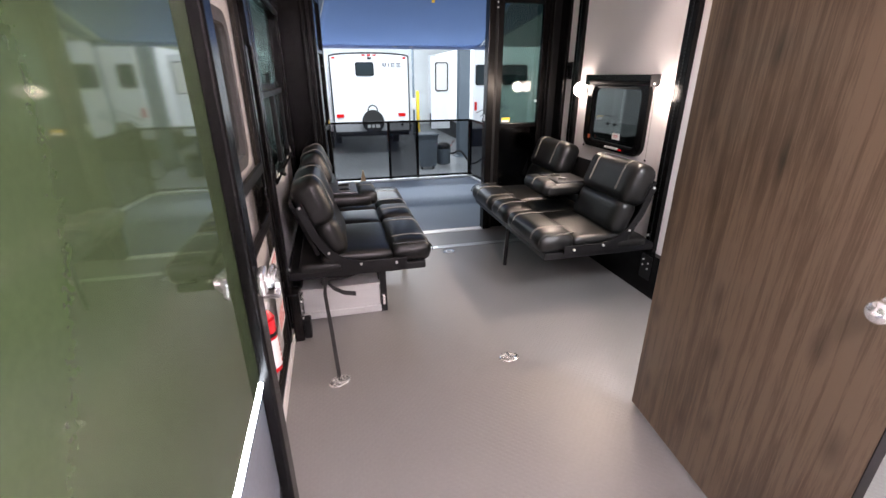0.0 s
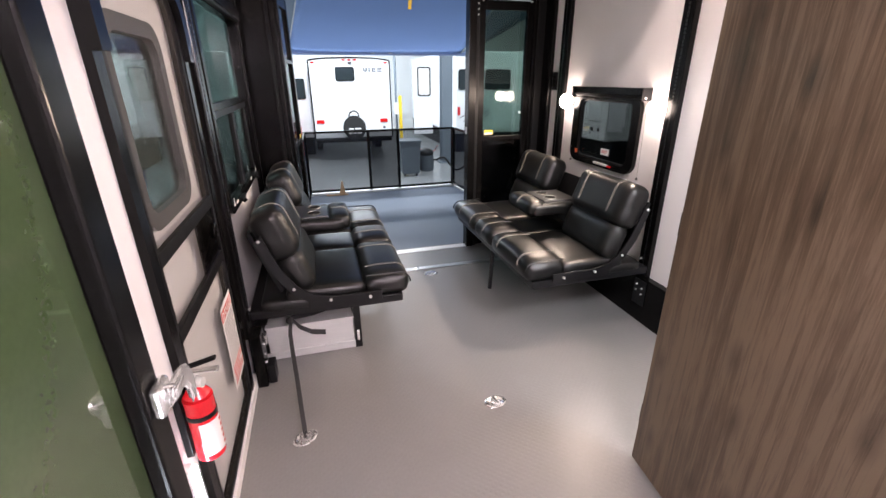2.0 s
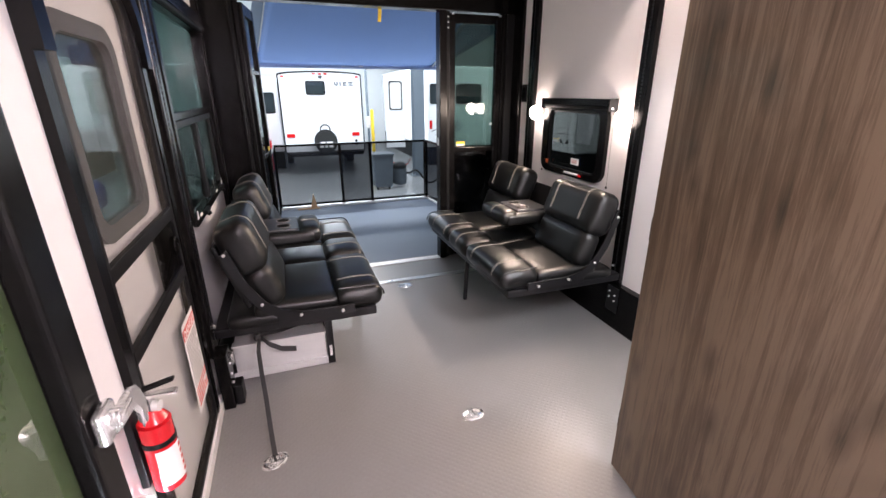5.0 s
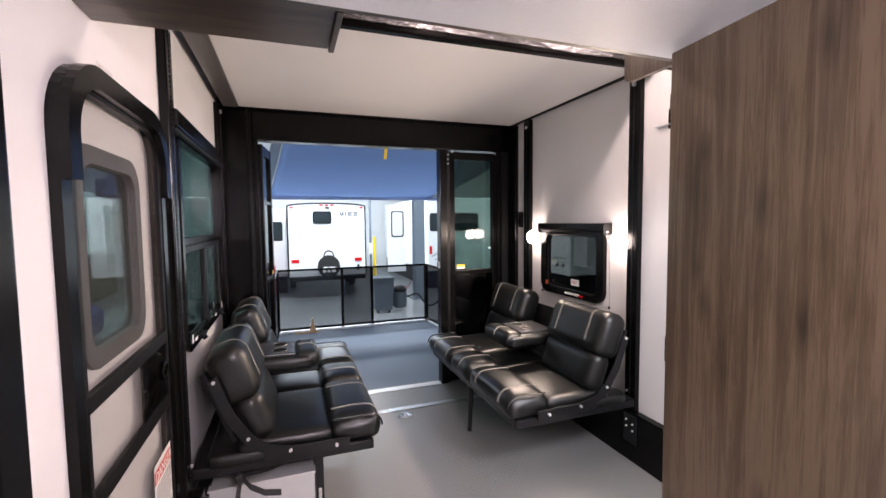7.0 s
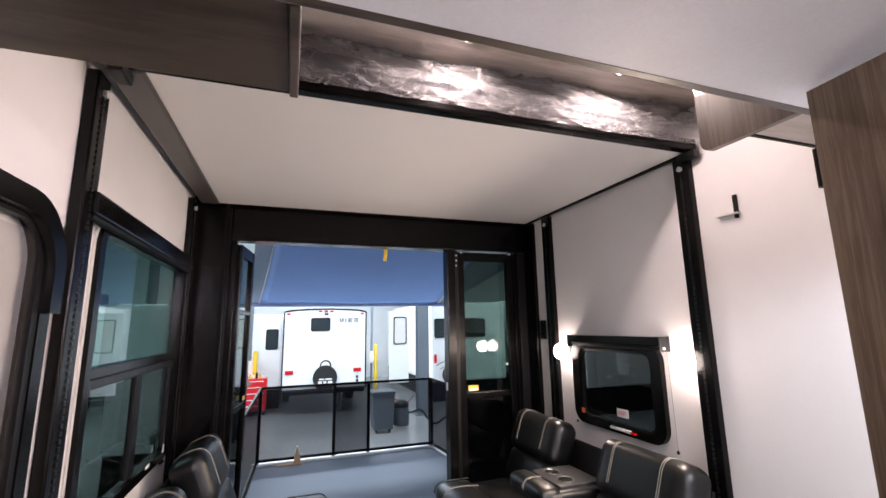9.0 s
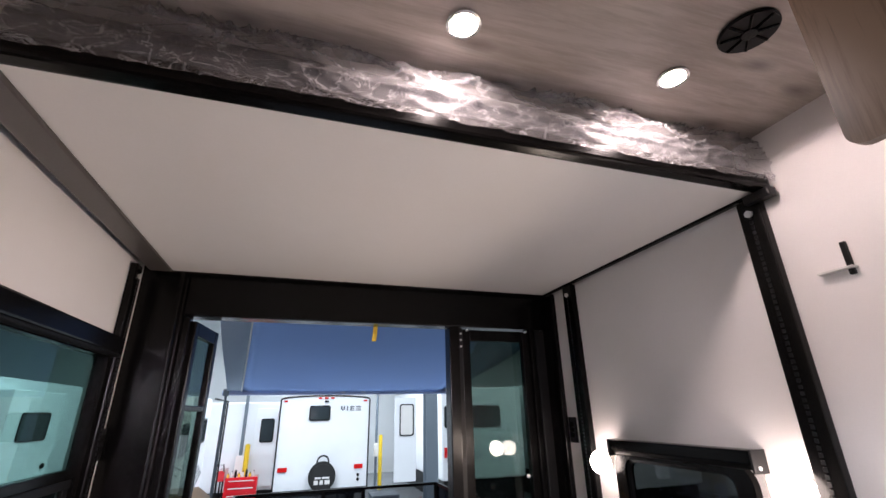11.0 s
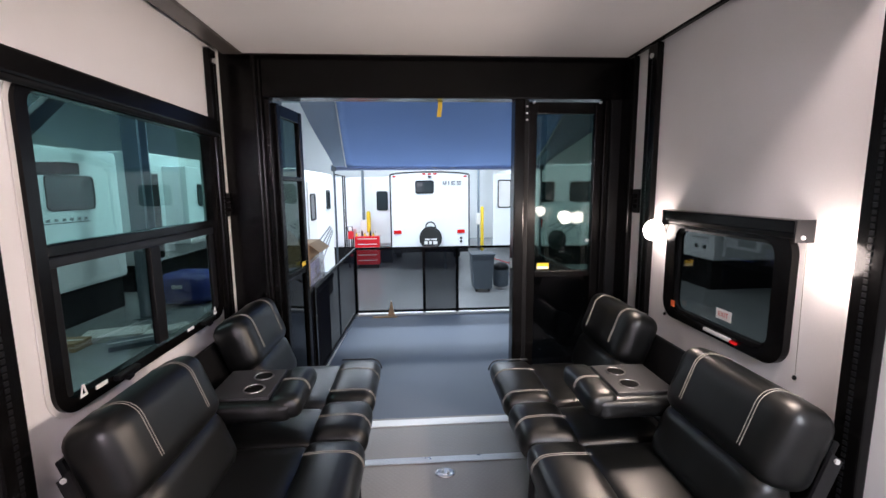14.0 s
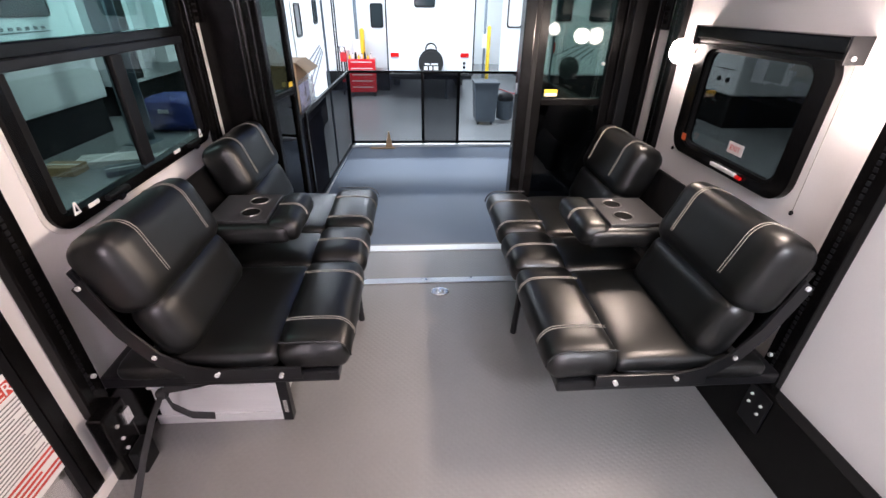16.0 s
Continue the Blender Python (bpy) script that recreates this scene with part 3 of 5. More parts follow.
# ---------------------------------------------------------------- wood door and hall
door = thing("door_wood", "brown wood-look hall door standing open", "door", (1.62, 1.5, 0), kind="structure")
SWING = Matrix.Translation((1.595, 1.942, 0)) @ Matrix.Rotation(radians(-6.0), 4, "Z")
part("leaf", turned(bx(0.0, 0.035, -0.86, 0.0, 0.03, HALL_Z - 0.012, 0.003), SWING), WOOD_Z, door, "brown streaked laminate door leaf")
part("edge_band", turned(bx(0.001, 0.034, -0.8625, -0.8602, 0.03, HALL_Z - 0.012), SWING), BLACKMAT, door, "dark edge band")
kn = part("door_knob", turned(rod((-0.03, -0.79, 0.965), (-0.001, -0.79, 0.965), 0.013, 14), SWING), CHROME, door, "round chrome knob")
part("knob_head", turned(ball((-0.043, -0.79, 0.965), 0.02, 0.028, 0.028), SWING), CHROME, kn, smooth=True)
part("rose", turned(rod((-0.007, -0.79, 0.965), (-0.0005, -0.79, 0.965), 0.033, 22, bev=0.002), SWING), CHROME, kn)
for z in (0.25, 1.05, 1.82):
    part("hinge", rod((1.612, 1.950, z - 0.04), (1.612, 1.950, z + 0.04), 0.007, 10), BLACKMAT, door)
cl = thing("coat_hook", "small black wall clip on the pale wall", "hook", (2.43, 2.716, 1.98))
part("stem", bx(2.427, 2.439, 2.708, 2.724, 1.96, 2.065, 0.003), BLACKMAT, cl)
part("tab", bx(2.41, 2.439, 2.70, 2.80, 1.978, 1.984, 0.001), ALU, cl)

# gloss panel by the entry
GX = 0.14
pan = thing("tall_gloss_cabinet", "tall cabinet with glossy olive door in a black frame", "cabinet", (GX / 2, 0.9, 0))
part("body", bx(0.002, GX - 0.02, 0.1, 1.545, 0.0, HALL_Z - 0.004), BLACKMAT, pan)
part("door_panel", bx(GX - 0.019, GX, 0.1, 1.484, 0.80, HALL_Z - 0.02, 0.002), OLIVE, pan, "glossy olive green panel")
part("lower_panel", bx(GX - 0.019, GX - 0.002, 0.1, 1.484, 0.02, 0.772, 0.002), SLATE, pan, "slate grey lower panel")
part("frame_post", bx(GX - 0.019, GX + 0.026, 1.486, 1.552, 0.0, HALL_Z - 0.006, 0.008, 3), BLACK, pan, "gloss black post")
# glowing line put in for a bright reflection low on the gloss panel
part("reflected_line", bx(GX - 0.012, GX + 0.004, 0.1, 1.484, 0.777, 0.79, 0.002), COLDGLOW, pan, "cold white glowing line in place of a reflection")
h = part("latch", bx(GX + 0.0265, GX + 0.044, 1.498, 1.549, 1.0, 1.055, 0.008, 3), CHROME, pan, "chrome latch")
part("lever", slab([(1.51, 1.048), (1.58, 1.044), (1.608, 1.03), (1.622, 0.995), (1.612, 0.955), (1.598, 0.95), (1.592, 0.985), (1.578, 1.006), (1.51, 1.014)], GX + 0.0445, GX + 0.057, XL, None, 0.005), CHROME, h)
part("thumb_piece", bx(GX + 0.0575, GX + 0.063, 1.52, 1.56, 1.024, 1.04, 0.003), CHROME, h)
part("spindle", rod((GX + 0.04, 1.522, 1.033), (GX + 0.06, 1.522, 1.033), 0.015, 18, bev=0.003), CHROME, h)

# ---------------------------------------------------------------- entry door in the left wall
def arch(w, h, rt, rb, seg=8):
    """Outline with its own corner radius above and below."""
    out = []
    for cx, cy, a0, r in ((w / 2 - rt, h / 2 - rt, 0, rt), (-w / 2 + rt, h / 2 - rt, 90, rt), (-w / 2 + rb, -h / 2 + rb, 180, rb), (w / 2 - rb, -h / 2 + rb, 270, rb)):
        for i in range(seg + 1):
            a = radians(a0 + 90 * i / seg)
            out.append((cx + r * math.cos(a), cy + r * math.sin(a)))
    return out


dc = (DY0 + DY1) / 2
ent = thing("door_entry", "off-white entry door behind a black-framed screen door", "door", (0, dc, 0), kind="structure")
part("door_frame", frame_loop(arch(0.815, 1.85, 0.17, 0.02), arch(0.72, 1.785, 0.13, 0.02), -0.055, 0.022, at_x(dc, 0.925)), BLACK, ent, "gloss black door surround")
cap = [(0.03, dc + 0.3825, 1.57), (0.03, dc + 0.3825, 1.67)] + [(0.03, dc + 0.2225 + 0.16 * math.cos(radians(a)), 1.67 + 0.16 * math.sin(radians(a))) for a in range(10, 91, 10)]
cap += [(0.03, 2 * dc - y, z) for x, y, z in reversed(cap)]
part("top_cap", band(cap, (0.013, 0, 0), 0.055), BLACK, ent, "black curved cap moulding")
leaf = part("door_leaf", frame_loop(arch(0.72, 1.77, 0.12, 0.01), [(x - 0.03, y + 0.455) for x, y in arch(0.44, 0.54, 0.07, 0.07)], -0.05, -0.02, at_x(dc, 0.93)), DOORSKIN, ent, "off-white textured door skin")
gy = dc - 0.03
part("window_gasket", frame_loop(rounded(0.485, 0.585, 0.09, 8), rounded(0.385, 0.49, 0.06, 8), -0.045, -0.008, at_x(gy, 1.385)), material("grey_gasket", (0.07, 0.07, 0.068), 0.5), leaf, "dark grey rounded gasket")
part("window_pane", slab(rounded(0.395, 0.50, 0.06, 8), -0.036, -0.031, at_x(gy, 1.385)), DARKTINT, leaf)
part("window_notice", bx(-0.040, -0.0385, gy - 0.13, gy + 0.09, 1.26, 1.39), PAPER, leaf, "pale paper notice taped to the glass")
scr = part("screen_frame", frame_loop(arch(0.717, 1.775, 0.12, 0.01), arch(0.665, 1.725, 0.09, 0.01), 0.002, 0.018, at_x(dc, 0.93)), BLACKMAT, ent, "black screen door frame")
part("cross_bar", bx(0.002, 0.02, DY0 + 0.04, DY1 - 0.04, 1.025, 1.07, 0.004), BLACKMAT, scr)
part("cross_bar", bx(0.002, 0.02, DY0 + 0.04, DY1 - 0.04, 0.78, 0.825, 0.004), BLACKMAT, scr)
part("slide_panel", bx(0.004, 0.012, DY1 - 0.31, DY1 - 0.042, 0.825, 1.025), see_through("smoked_panel", (0.35, 0.35, 0.35), 1.4), scr, "smoked sliding latch panel")
part("latch_ring", ring((0.018, DY1 - 0.085, 0.925), (1, 0, 0), 0.028, 0.006), BLACK, scr)
part("netting", bx(0.008, 0.0085, DY0 + 0.04, DY1 - 0.04, 0.05, 1.77), see_through("fine_netting", (1, 1, 1), 1.02, 0.3, (0.14, 0.13, 0.12), 0.10, 0.0), scr, "fine grey netting")
part("lock_plate", bx(-0.02, -0.008, DY1 - 0.15, DY1 - 0.06, 0.81, 0.99, 0.006), BLACKMAT, leaf, "black lock plate")


def lettering(name, text, size, m, mat, parent, align="LEFT"):
    cu = bpy.data.curves.new(name, "FONT")
    cu.body, cu.size, cu.align_x, cu.extrude = text, size, align, 0.0004
    tmp = bpy.data.objects.new(name, cu)
    scene.collection.objects.link(tmp)
    dg = bpy.context.evaluated_depsgraph_get()
    me = bpy.data.meshes.new_from_object(tmp.evaluated_get(dg))
    bpy.data.objects.remove(tmp)
    me.transform(m)
    me.materials.clear()
    me.materials.append(mat)
    ob = new(name, me)
    ob.parent = parent
    ob.matrix_parent_inverse = parent.matrix_basis.inverted()
    return ob


PRINT = material("red_print", (0.55, 0.06, 0.04), 0.6)
SIGNPRINT = material("pale_sign_print", (0.62, 0.57, 0.53), 0.5)
PRINTW = material("white_print", (0.8, 0.78, 0.75), 0.6)
GREYPR = material("grey_print", (0.2, 0.19, 0.18), 0.6)
TX = Matrix(((0, 0, 1, 0), (1, 0, 0, 0), (0, 1, 0, 0), (0, 0, 0, 1)))   # reads along +y on a wall facing +x
lab = part("danger_label", bx(0.0125, 0.0135, 2.565, 2.80, 0.24, 0.64), PAPER, scr, "white printed warning label")
part("label_head", bx(0.0136, 0.0142, 2.565, 2.80, 0.575, 0.62), PRINT, lab)
lettering("label_word", "DANGER", 0.05, Matrix.Translation((0.0146, 2.575, 0.58)) @ TX, PRINTW, lab)
for i in range(22):
    w = 0.205 - 0.05 * ((i * 7) % 5 == 3) - 0.02 * ((i * 3) % 4 == 1)
    h = 0.0045 if i < 17 else 0.009
    z = 0.555 - i * 0.0125 if i < 17 else 0.335 - (i - 17) * 0.018
    part("label_line", bx(0.0136, 0.0142, 2.58, 2.58 + w, z, z + h), GREYPR if i < 17 else PRINT, lab)

sign = thing("exit_sign", "small white exit lettering plate above the entry door", "sign", (0, 2.37, 1.88))
part("plate", bx(0.0, 0.003, 2.318, 2.422, 1.862, 1.908, 0.001), PAPER, sign, "white plate")
lettering("exit_word", "EXIT", 0.046, Matrix.Translation((0.0034, 2.325, 1.869)) @ TX, SIGNPRINT, sign)

# ---------------------------------------------------------------- left window
wc, wz = (WY0 + WY1) / 2, (WZ0 + WZ1) / 2
win = thing("window_1", "large black-framed coach window of tinted glass", "window", (0, wc, wz), kind="structure")
wf = part("window_frame", frame_loop(rounded(1.17, 1.03, 0.085, 8), rounded(1.085, 0.945, 0.04, 8), -0.02, 0.02, at_x(wc, wz)), BLACK, win)
part("glass_trim", frame_loop(rounded(1.20, 1.06, 0.095, 8), rounded(1.17, 1.03, 0.085, 8), 0.001, 0.006, at_x(wc, wz)), WHITEPL, win, "thin off-white trim ring")
part("middle_rail", bx(-0.015, 0.018, WY0 + 0.008, WY1 - 0.008, 1.365, 1.405, 0.005), BLACK, win)
part("middle_rail", bx(-0.012, 0.012, WY0 + 0.008, WY1 - 0.008, 1.332, 1.364, 0.004), STEELB, win)
part("mullion", bx(-0.012, 0.012, 3.665, 3.735, WZ0 + 0.02, 1.332, 0.005), BLACKMAT, win)
part("side_stile", bx(-0.012, 0.008, WY0 + 0.008, WY0 + 0.05, WZ0 + 0.02, 1.332, 0.005), BLACKMAT, win)
part("side_stile", bx(-0.012, 0.008, WY1 - 0.05, WY1 - 0.008, WZ0 + 0.02, 1.332, 0.005), BLACKMAT, win)
part("pane", bx(-0.010, -0.005, WY0 + 0.008, WY1 - 0.008, 1.40, WZ1 - 0.008), TINT, win)
part("pane", bx(-0.008, -0.003, WY0 + 0.045, 3.667, WZ0 + 0.01, 1.334), DARKTINT, win)
part("pane", bx(-0.008, -0.003, 3.733, WY1 - 0.045, WZ0 + 0.01, 1.334), DARKTINT, win)
for y, tab, mark in ((3.42, 3.30, 3.22), (4.06, 3.90, 4.16)):
    part("window_latch", bx(0.018, 0.042, y - 0.06, y + 0.06, 0.885, 0.905, 0.005), BLACKMAT, win)
    part("latch_grip", rod((0.03, y, 0.872), (0.045, y, 0.886), 0.012, 10), BLACKMAT, win)
    part("latch_tab", bx(0.0205, 0.024, tab - 0.028, tab + 0.028, 0.895, 0.91, 0.002), PAPER, win, "white latch tab")
    part("latch_mark", frame_loop([(-0.016, -0.02), (0.016, -0.02), (0.005, 0.02), (-0.005, 0.02)], [(-0.008, -0.012), (0.008, -0.012), (0.001, 0.012), (-0.001, 0.012)], 0.0205, 0.023, at_x(mark, 0.92)), PAPER, win)
val = thing("window_valance", "black roller shade box above the window", "blind", (0.03, 3.65, 1.9))
part("shade_box", bx(0.001, 0.055, 2.957, 4.33, 1.872, 1.945, 0.008), BLACK, val)
part("shade_roll", rod((0.03, 2.97, 1.872), (0.03, 4.32, 1.872), 0.016, 14), BLACKMAT, val)

# ---------------------------------------------------------------- right window
rc, rz = (RY0 + RY1) / 2, (RZ0 + RZ1) / 2
win = thing("window_2", "small rounded black-framed coach window of dark glass", "window", (2.44, rc, rz), kind="structure")
MX = at_x(rc, rz)
part("window_frame", frame_loop(rounded(0.745, 0.50, 0.085, 8), rounded(0.60, 0.42, 0.055, 8), 2.412, 2.455, MX), BLACK, win)
part("inner_frame", frame_loop(rounded(0.604, 0.424, 0.056, 8), rounded(0.57, 0.395, 0.045, 8), 2.425, 2.45, MX), BLACKMAT, win)
part("pane", slab(rounded(0.58, 0.405, 0.05, 8), 2.440, 2.445, MX), see_through("grey_tinted_glass", (0.32, 0.33, 0.32), 1.45), win)
part("latch_bar", bx(2.398, 2.4115, rc - 0.13, rc + 0.03, rz - 0.232, rz - 0.216, 0.004), PAPER, win, "white latch bar")
part("latch_grip", bx(2.398, 2.4115, rc - 0.165, rc - 0.131, rz - 0.234, rz - 0.22, 0.004), REDLENS, win, "red latch grip")
part("warning_tab", bx(2.408, 2.4115, rc + 0.265, rc + 0.295, rz - 0.19, rz - 0.16, 0.001), material("orange_tab", (0.7, 0.12, 0.03), 0.5), win)
TXR = Matrix(((0, 0, -1, 0), (-1, 0, 0, 0), (0, 1, 0, 0), (0, 0, 0, 1)))
ex = part("exit_sticker", bx(2.4365, 2.4393, rc - 0.085, rc + 0.005, rz - 0.165, rz - 0.12), PAPER, win, "white exit sticker")
lettering("exit_word", "EXIT", 0.03, Matrix.Translation((2.436, rc - 0.008, rz - 0.152)) @ TXR, PRINT, ex)
val = thing("window_valance", "black shade box with end brackets above the small window", "blind", (2.41, rc, 1.42))
part("shade_box", bx(2.375, 2.439, 3.162, 3.922, 1.40, 1.447, 0.006), BLACK, val)
part("shade_roll", rod((2.405, 3.175, 1.394), (2.405, 3.915, 1.394), 0.014, 14), BLACKMAT, val)
part("end_bracket", bx(2.37, 2.439, 3.152, 3.161, 1.372, 1.449, 0.002), STEELB, val)
part("end_bracket", bx(2.37, 2.439, 3.923, 3.932, 1.372, 1.449, 0.002), STEELB, val)
part("screw", rod((2.395, 3.147, 1.39), (2.395, 3.153, 1.39), 0.007, 10), ALU, val)
for y in (3.165, 3.955):
    part("pull_cord", rod((2.434, y, 0.90), (2.425, y, 1.375), 0.0012, 6), THREAD, val)
    part("cord_knob", ball((2.432, y, 0.893), 0.007, 0.007, 0.009), BLACKMAT, val, smooth=True)

for y in (4.015, 3.032):
    sc = thing("wall_sconce", "lit round wall sconce beside the window", "lamp", (2.40, y, 1.335), "wall sconces")
    part("base", rod((2.412, y, 1.335), (2.439, y, 1.335), 0.045, 22, bev=0.004), CHROME, sc)
    part("neck", rod((2.395, y, 1.335), (2.413, y, 1.335), 0.02, 14), CHROME, sc)
    part("shade", ball((2.375, y, 1.335), 0.046, 0.05, 0.054), BULB, sc, "glowing warm frosted glass", smooth=True)

for x, y, s, face in ((0.001, 4.45, 1, -1), (2.439, 4.31, -1, 1)):
    sw = thing("wall_switch", "black rocker switch plate on a pale strip", "switch", (x, y, 1.48), "black wall switches")
    part("plate", bx(x, x + s * 0.012, y - 0.035, y + 0.035, 1.41, 1.55, 0.004), BLACKMAT, sw)
    for z in (1.45, 1.48, 1.51):
        part("rocker", bx(x + s * 0.012, x + s * 0.018, y - 0.018, y + 0.018, z - 0.011, z + 0.011, 0.002), BLACK, sw)

# ---------------------------------------------------------------- rear glass door, shut half
gd = thing("door_rear", "black-framed glass rear door, the shut half", "door", (2.05, 4.55, 0), kind="structure")
part("lead_post", bx(1.736, 1.80, 4.50, 4.60, -0.03, 2.10, 0.006), BLACK, gd)
part("lead_post", bx(1.80, 1.83, 4.515, 4.60, 0.0, 2.10, 0.005), BLACKMAT, gd)
part("stile", bx(1.83, 1.885, 4.53, 4.575, 0.005, 2.09, 0.006), BLACK, gd)
part("stile", bx(2.255, 2.31, 4.53, 4.575, 0.005, 2.09, 0.006), BLACK, gd)
part("fixed_jamb", bx(2.31, 2.345, 4.515, 4.60, 0.0, 2.10, 0.005), BLACK, gd)
part("fixed_jamb", bx(2.345, 2.414, 4.50, 4.60, 0.0, 2.10, 0.006), BLACKMAT, gd)
for z0, z1 in ((0.006, 0.09), (0.985, 1.025), (2.02, 2.09)):
    part("rail", bx(1.885, 2.255, 4.532, 4.573, z0, z1, 0.005), BLACK, gd)
part("upper_pane", bx(1.88, 2.26, 4.55, 4.556, 1.02, 2.03), REARTINT, gd)
part("lower_panel", bx(1.88, 2.26, 4.55, 4.556, 0.085, 0.99), see_through("black_smoked_glass", (0.12, 0.12, 0.12), 1.45, 0.03), gd, "near-black smoked lower panel")
st = part("sticker", bx(1.905, 1.985, 4.5455, 4.549, 1.035, 1.075), YELLOW, gd, "small yellow and white sticker")
part("sticker_text", bx(1.908, 1.982, 4.5445, 4.5454, 1.037, 1.053), PAPER, st)
for z in (1.22, 0.18):
    part("lock_button", rod((2.235, 4.54, z), (2.235, 4.549, z), 0.010, 12), ALU, gd)
part("catch", bx(1.730, 1.7355, 4.53, 4.56, 1.05, 1.11, 0.002), ALU, gd)
for x, z in ((1.815, 2.06), (1.815, 2.02), (1.815, 1.98), (1.86, 2.085), (2.28, 2.085)):
    part("screw", rod((x, 4.508, z), (x, 4.529, z), 0.006, 8), ALU, gd)
# open half, folded outward
od = thing("door_rear_open", "black-framed glass rear door, folded open outward", "door", (0.28, 4.75, 0), kind="structure")
ang = math.atan2(0.05, 0.40)
MO = Matrix.Translation((0.268, 4.56, 0)) @ Matrix.Rotation(-ang, 4, "Z")


for y0, y1 in ((0.0, 0.05), (0.35, 0.40)):
    part("stile", turned(bx(-0.015, 0.025, y0, y1, 0.06, 2.085, 0.006), MO), BLACK, od)
for z0, z1 in ((0.06, 0.13), (0.985, 1.025), (1.62, 1.65), (2.01, 2.085)):
    part("rail", turned(bx(-0.013, 0.023, 0.05, 0.35, z0, z1, 0.005), MO), BLACK, od)
part("upper_pane", turned(bx(0.0, 0.006, 0.045, 0.355, 1.02, 2.02), MO), REARTINT, od)
part("lower_panel", turned(bx(0.0, 0.006, 0.045, 0.355, 0.12, 0.99), MO), bpy.data.materials["black_smoked_glass"], od)
part("hinge_post", bx(0.229, 0.265, 4.52, 4.60, 0.0, 2.10, 0.006), BLACK, od)
part("sticker", turned(bx(0.0255, 0.027, 0.27, 0.33, 1.035, 1.065), MO), YELLOW, od)

# ---------------------------------------------------------------- folding sofas
def profile(x0, x1, z0, z1, r, puff, y, yc, hy):
    """Points over the front and top of a cushion at one place along it."""
    pts = []
    cx, hx = (x0 + x1) / 2, (x1 - x0) / 2
    lift = lambda x: puff * max(0, 1 - ((x - cx) / hx) ** 2) * max(0, 1 - ((y - yc) / hy) ** 2)
    for i in range(8):
        x = x0 + 0.02 + (x1 - r - x0 - 0.02) * i / 7
        pts.append((x, y, z1 + lift(x) + 0.0015))
    for i in range(1, 8):
        a = radians(90 - 13 * i)
        x, z = x1 - r + (r + 0.0015) * math.cos(a), z1 - r + (r + 0.0015) * math.sin(a)
        pts.append((x, y, z + lift(x)))
    return pts


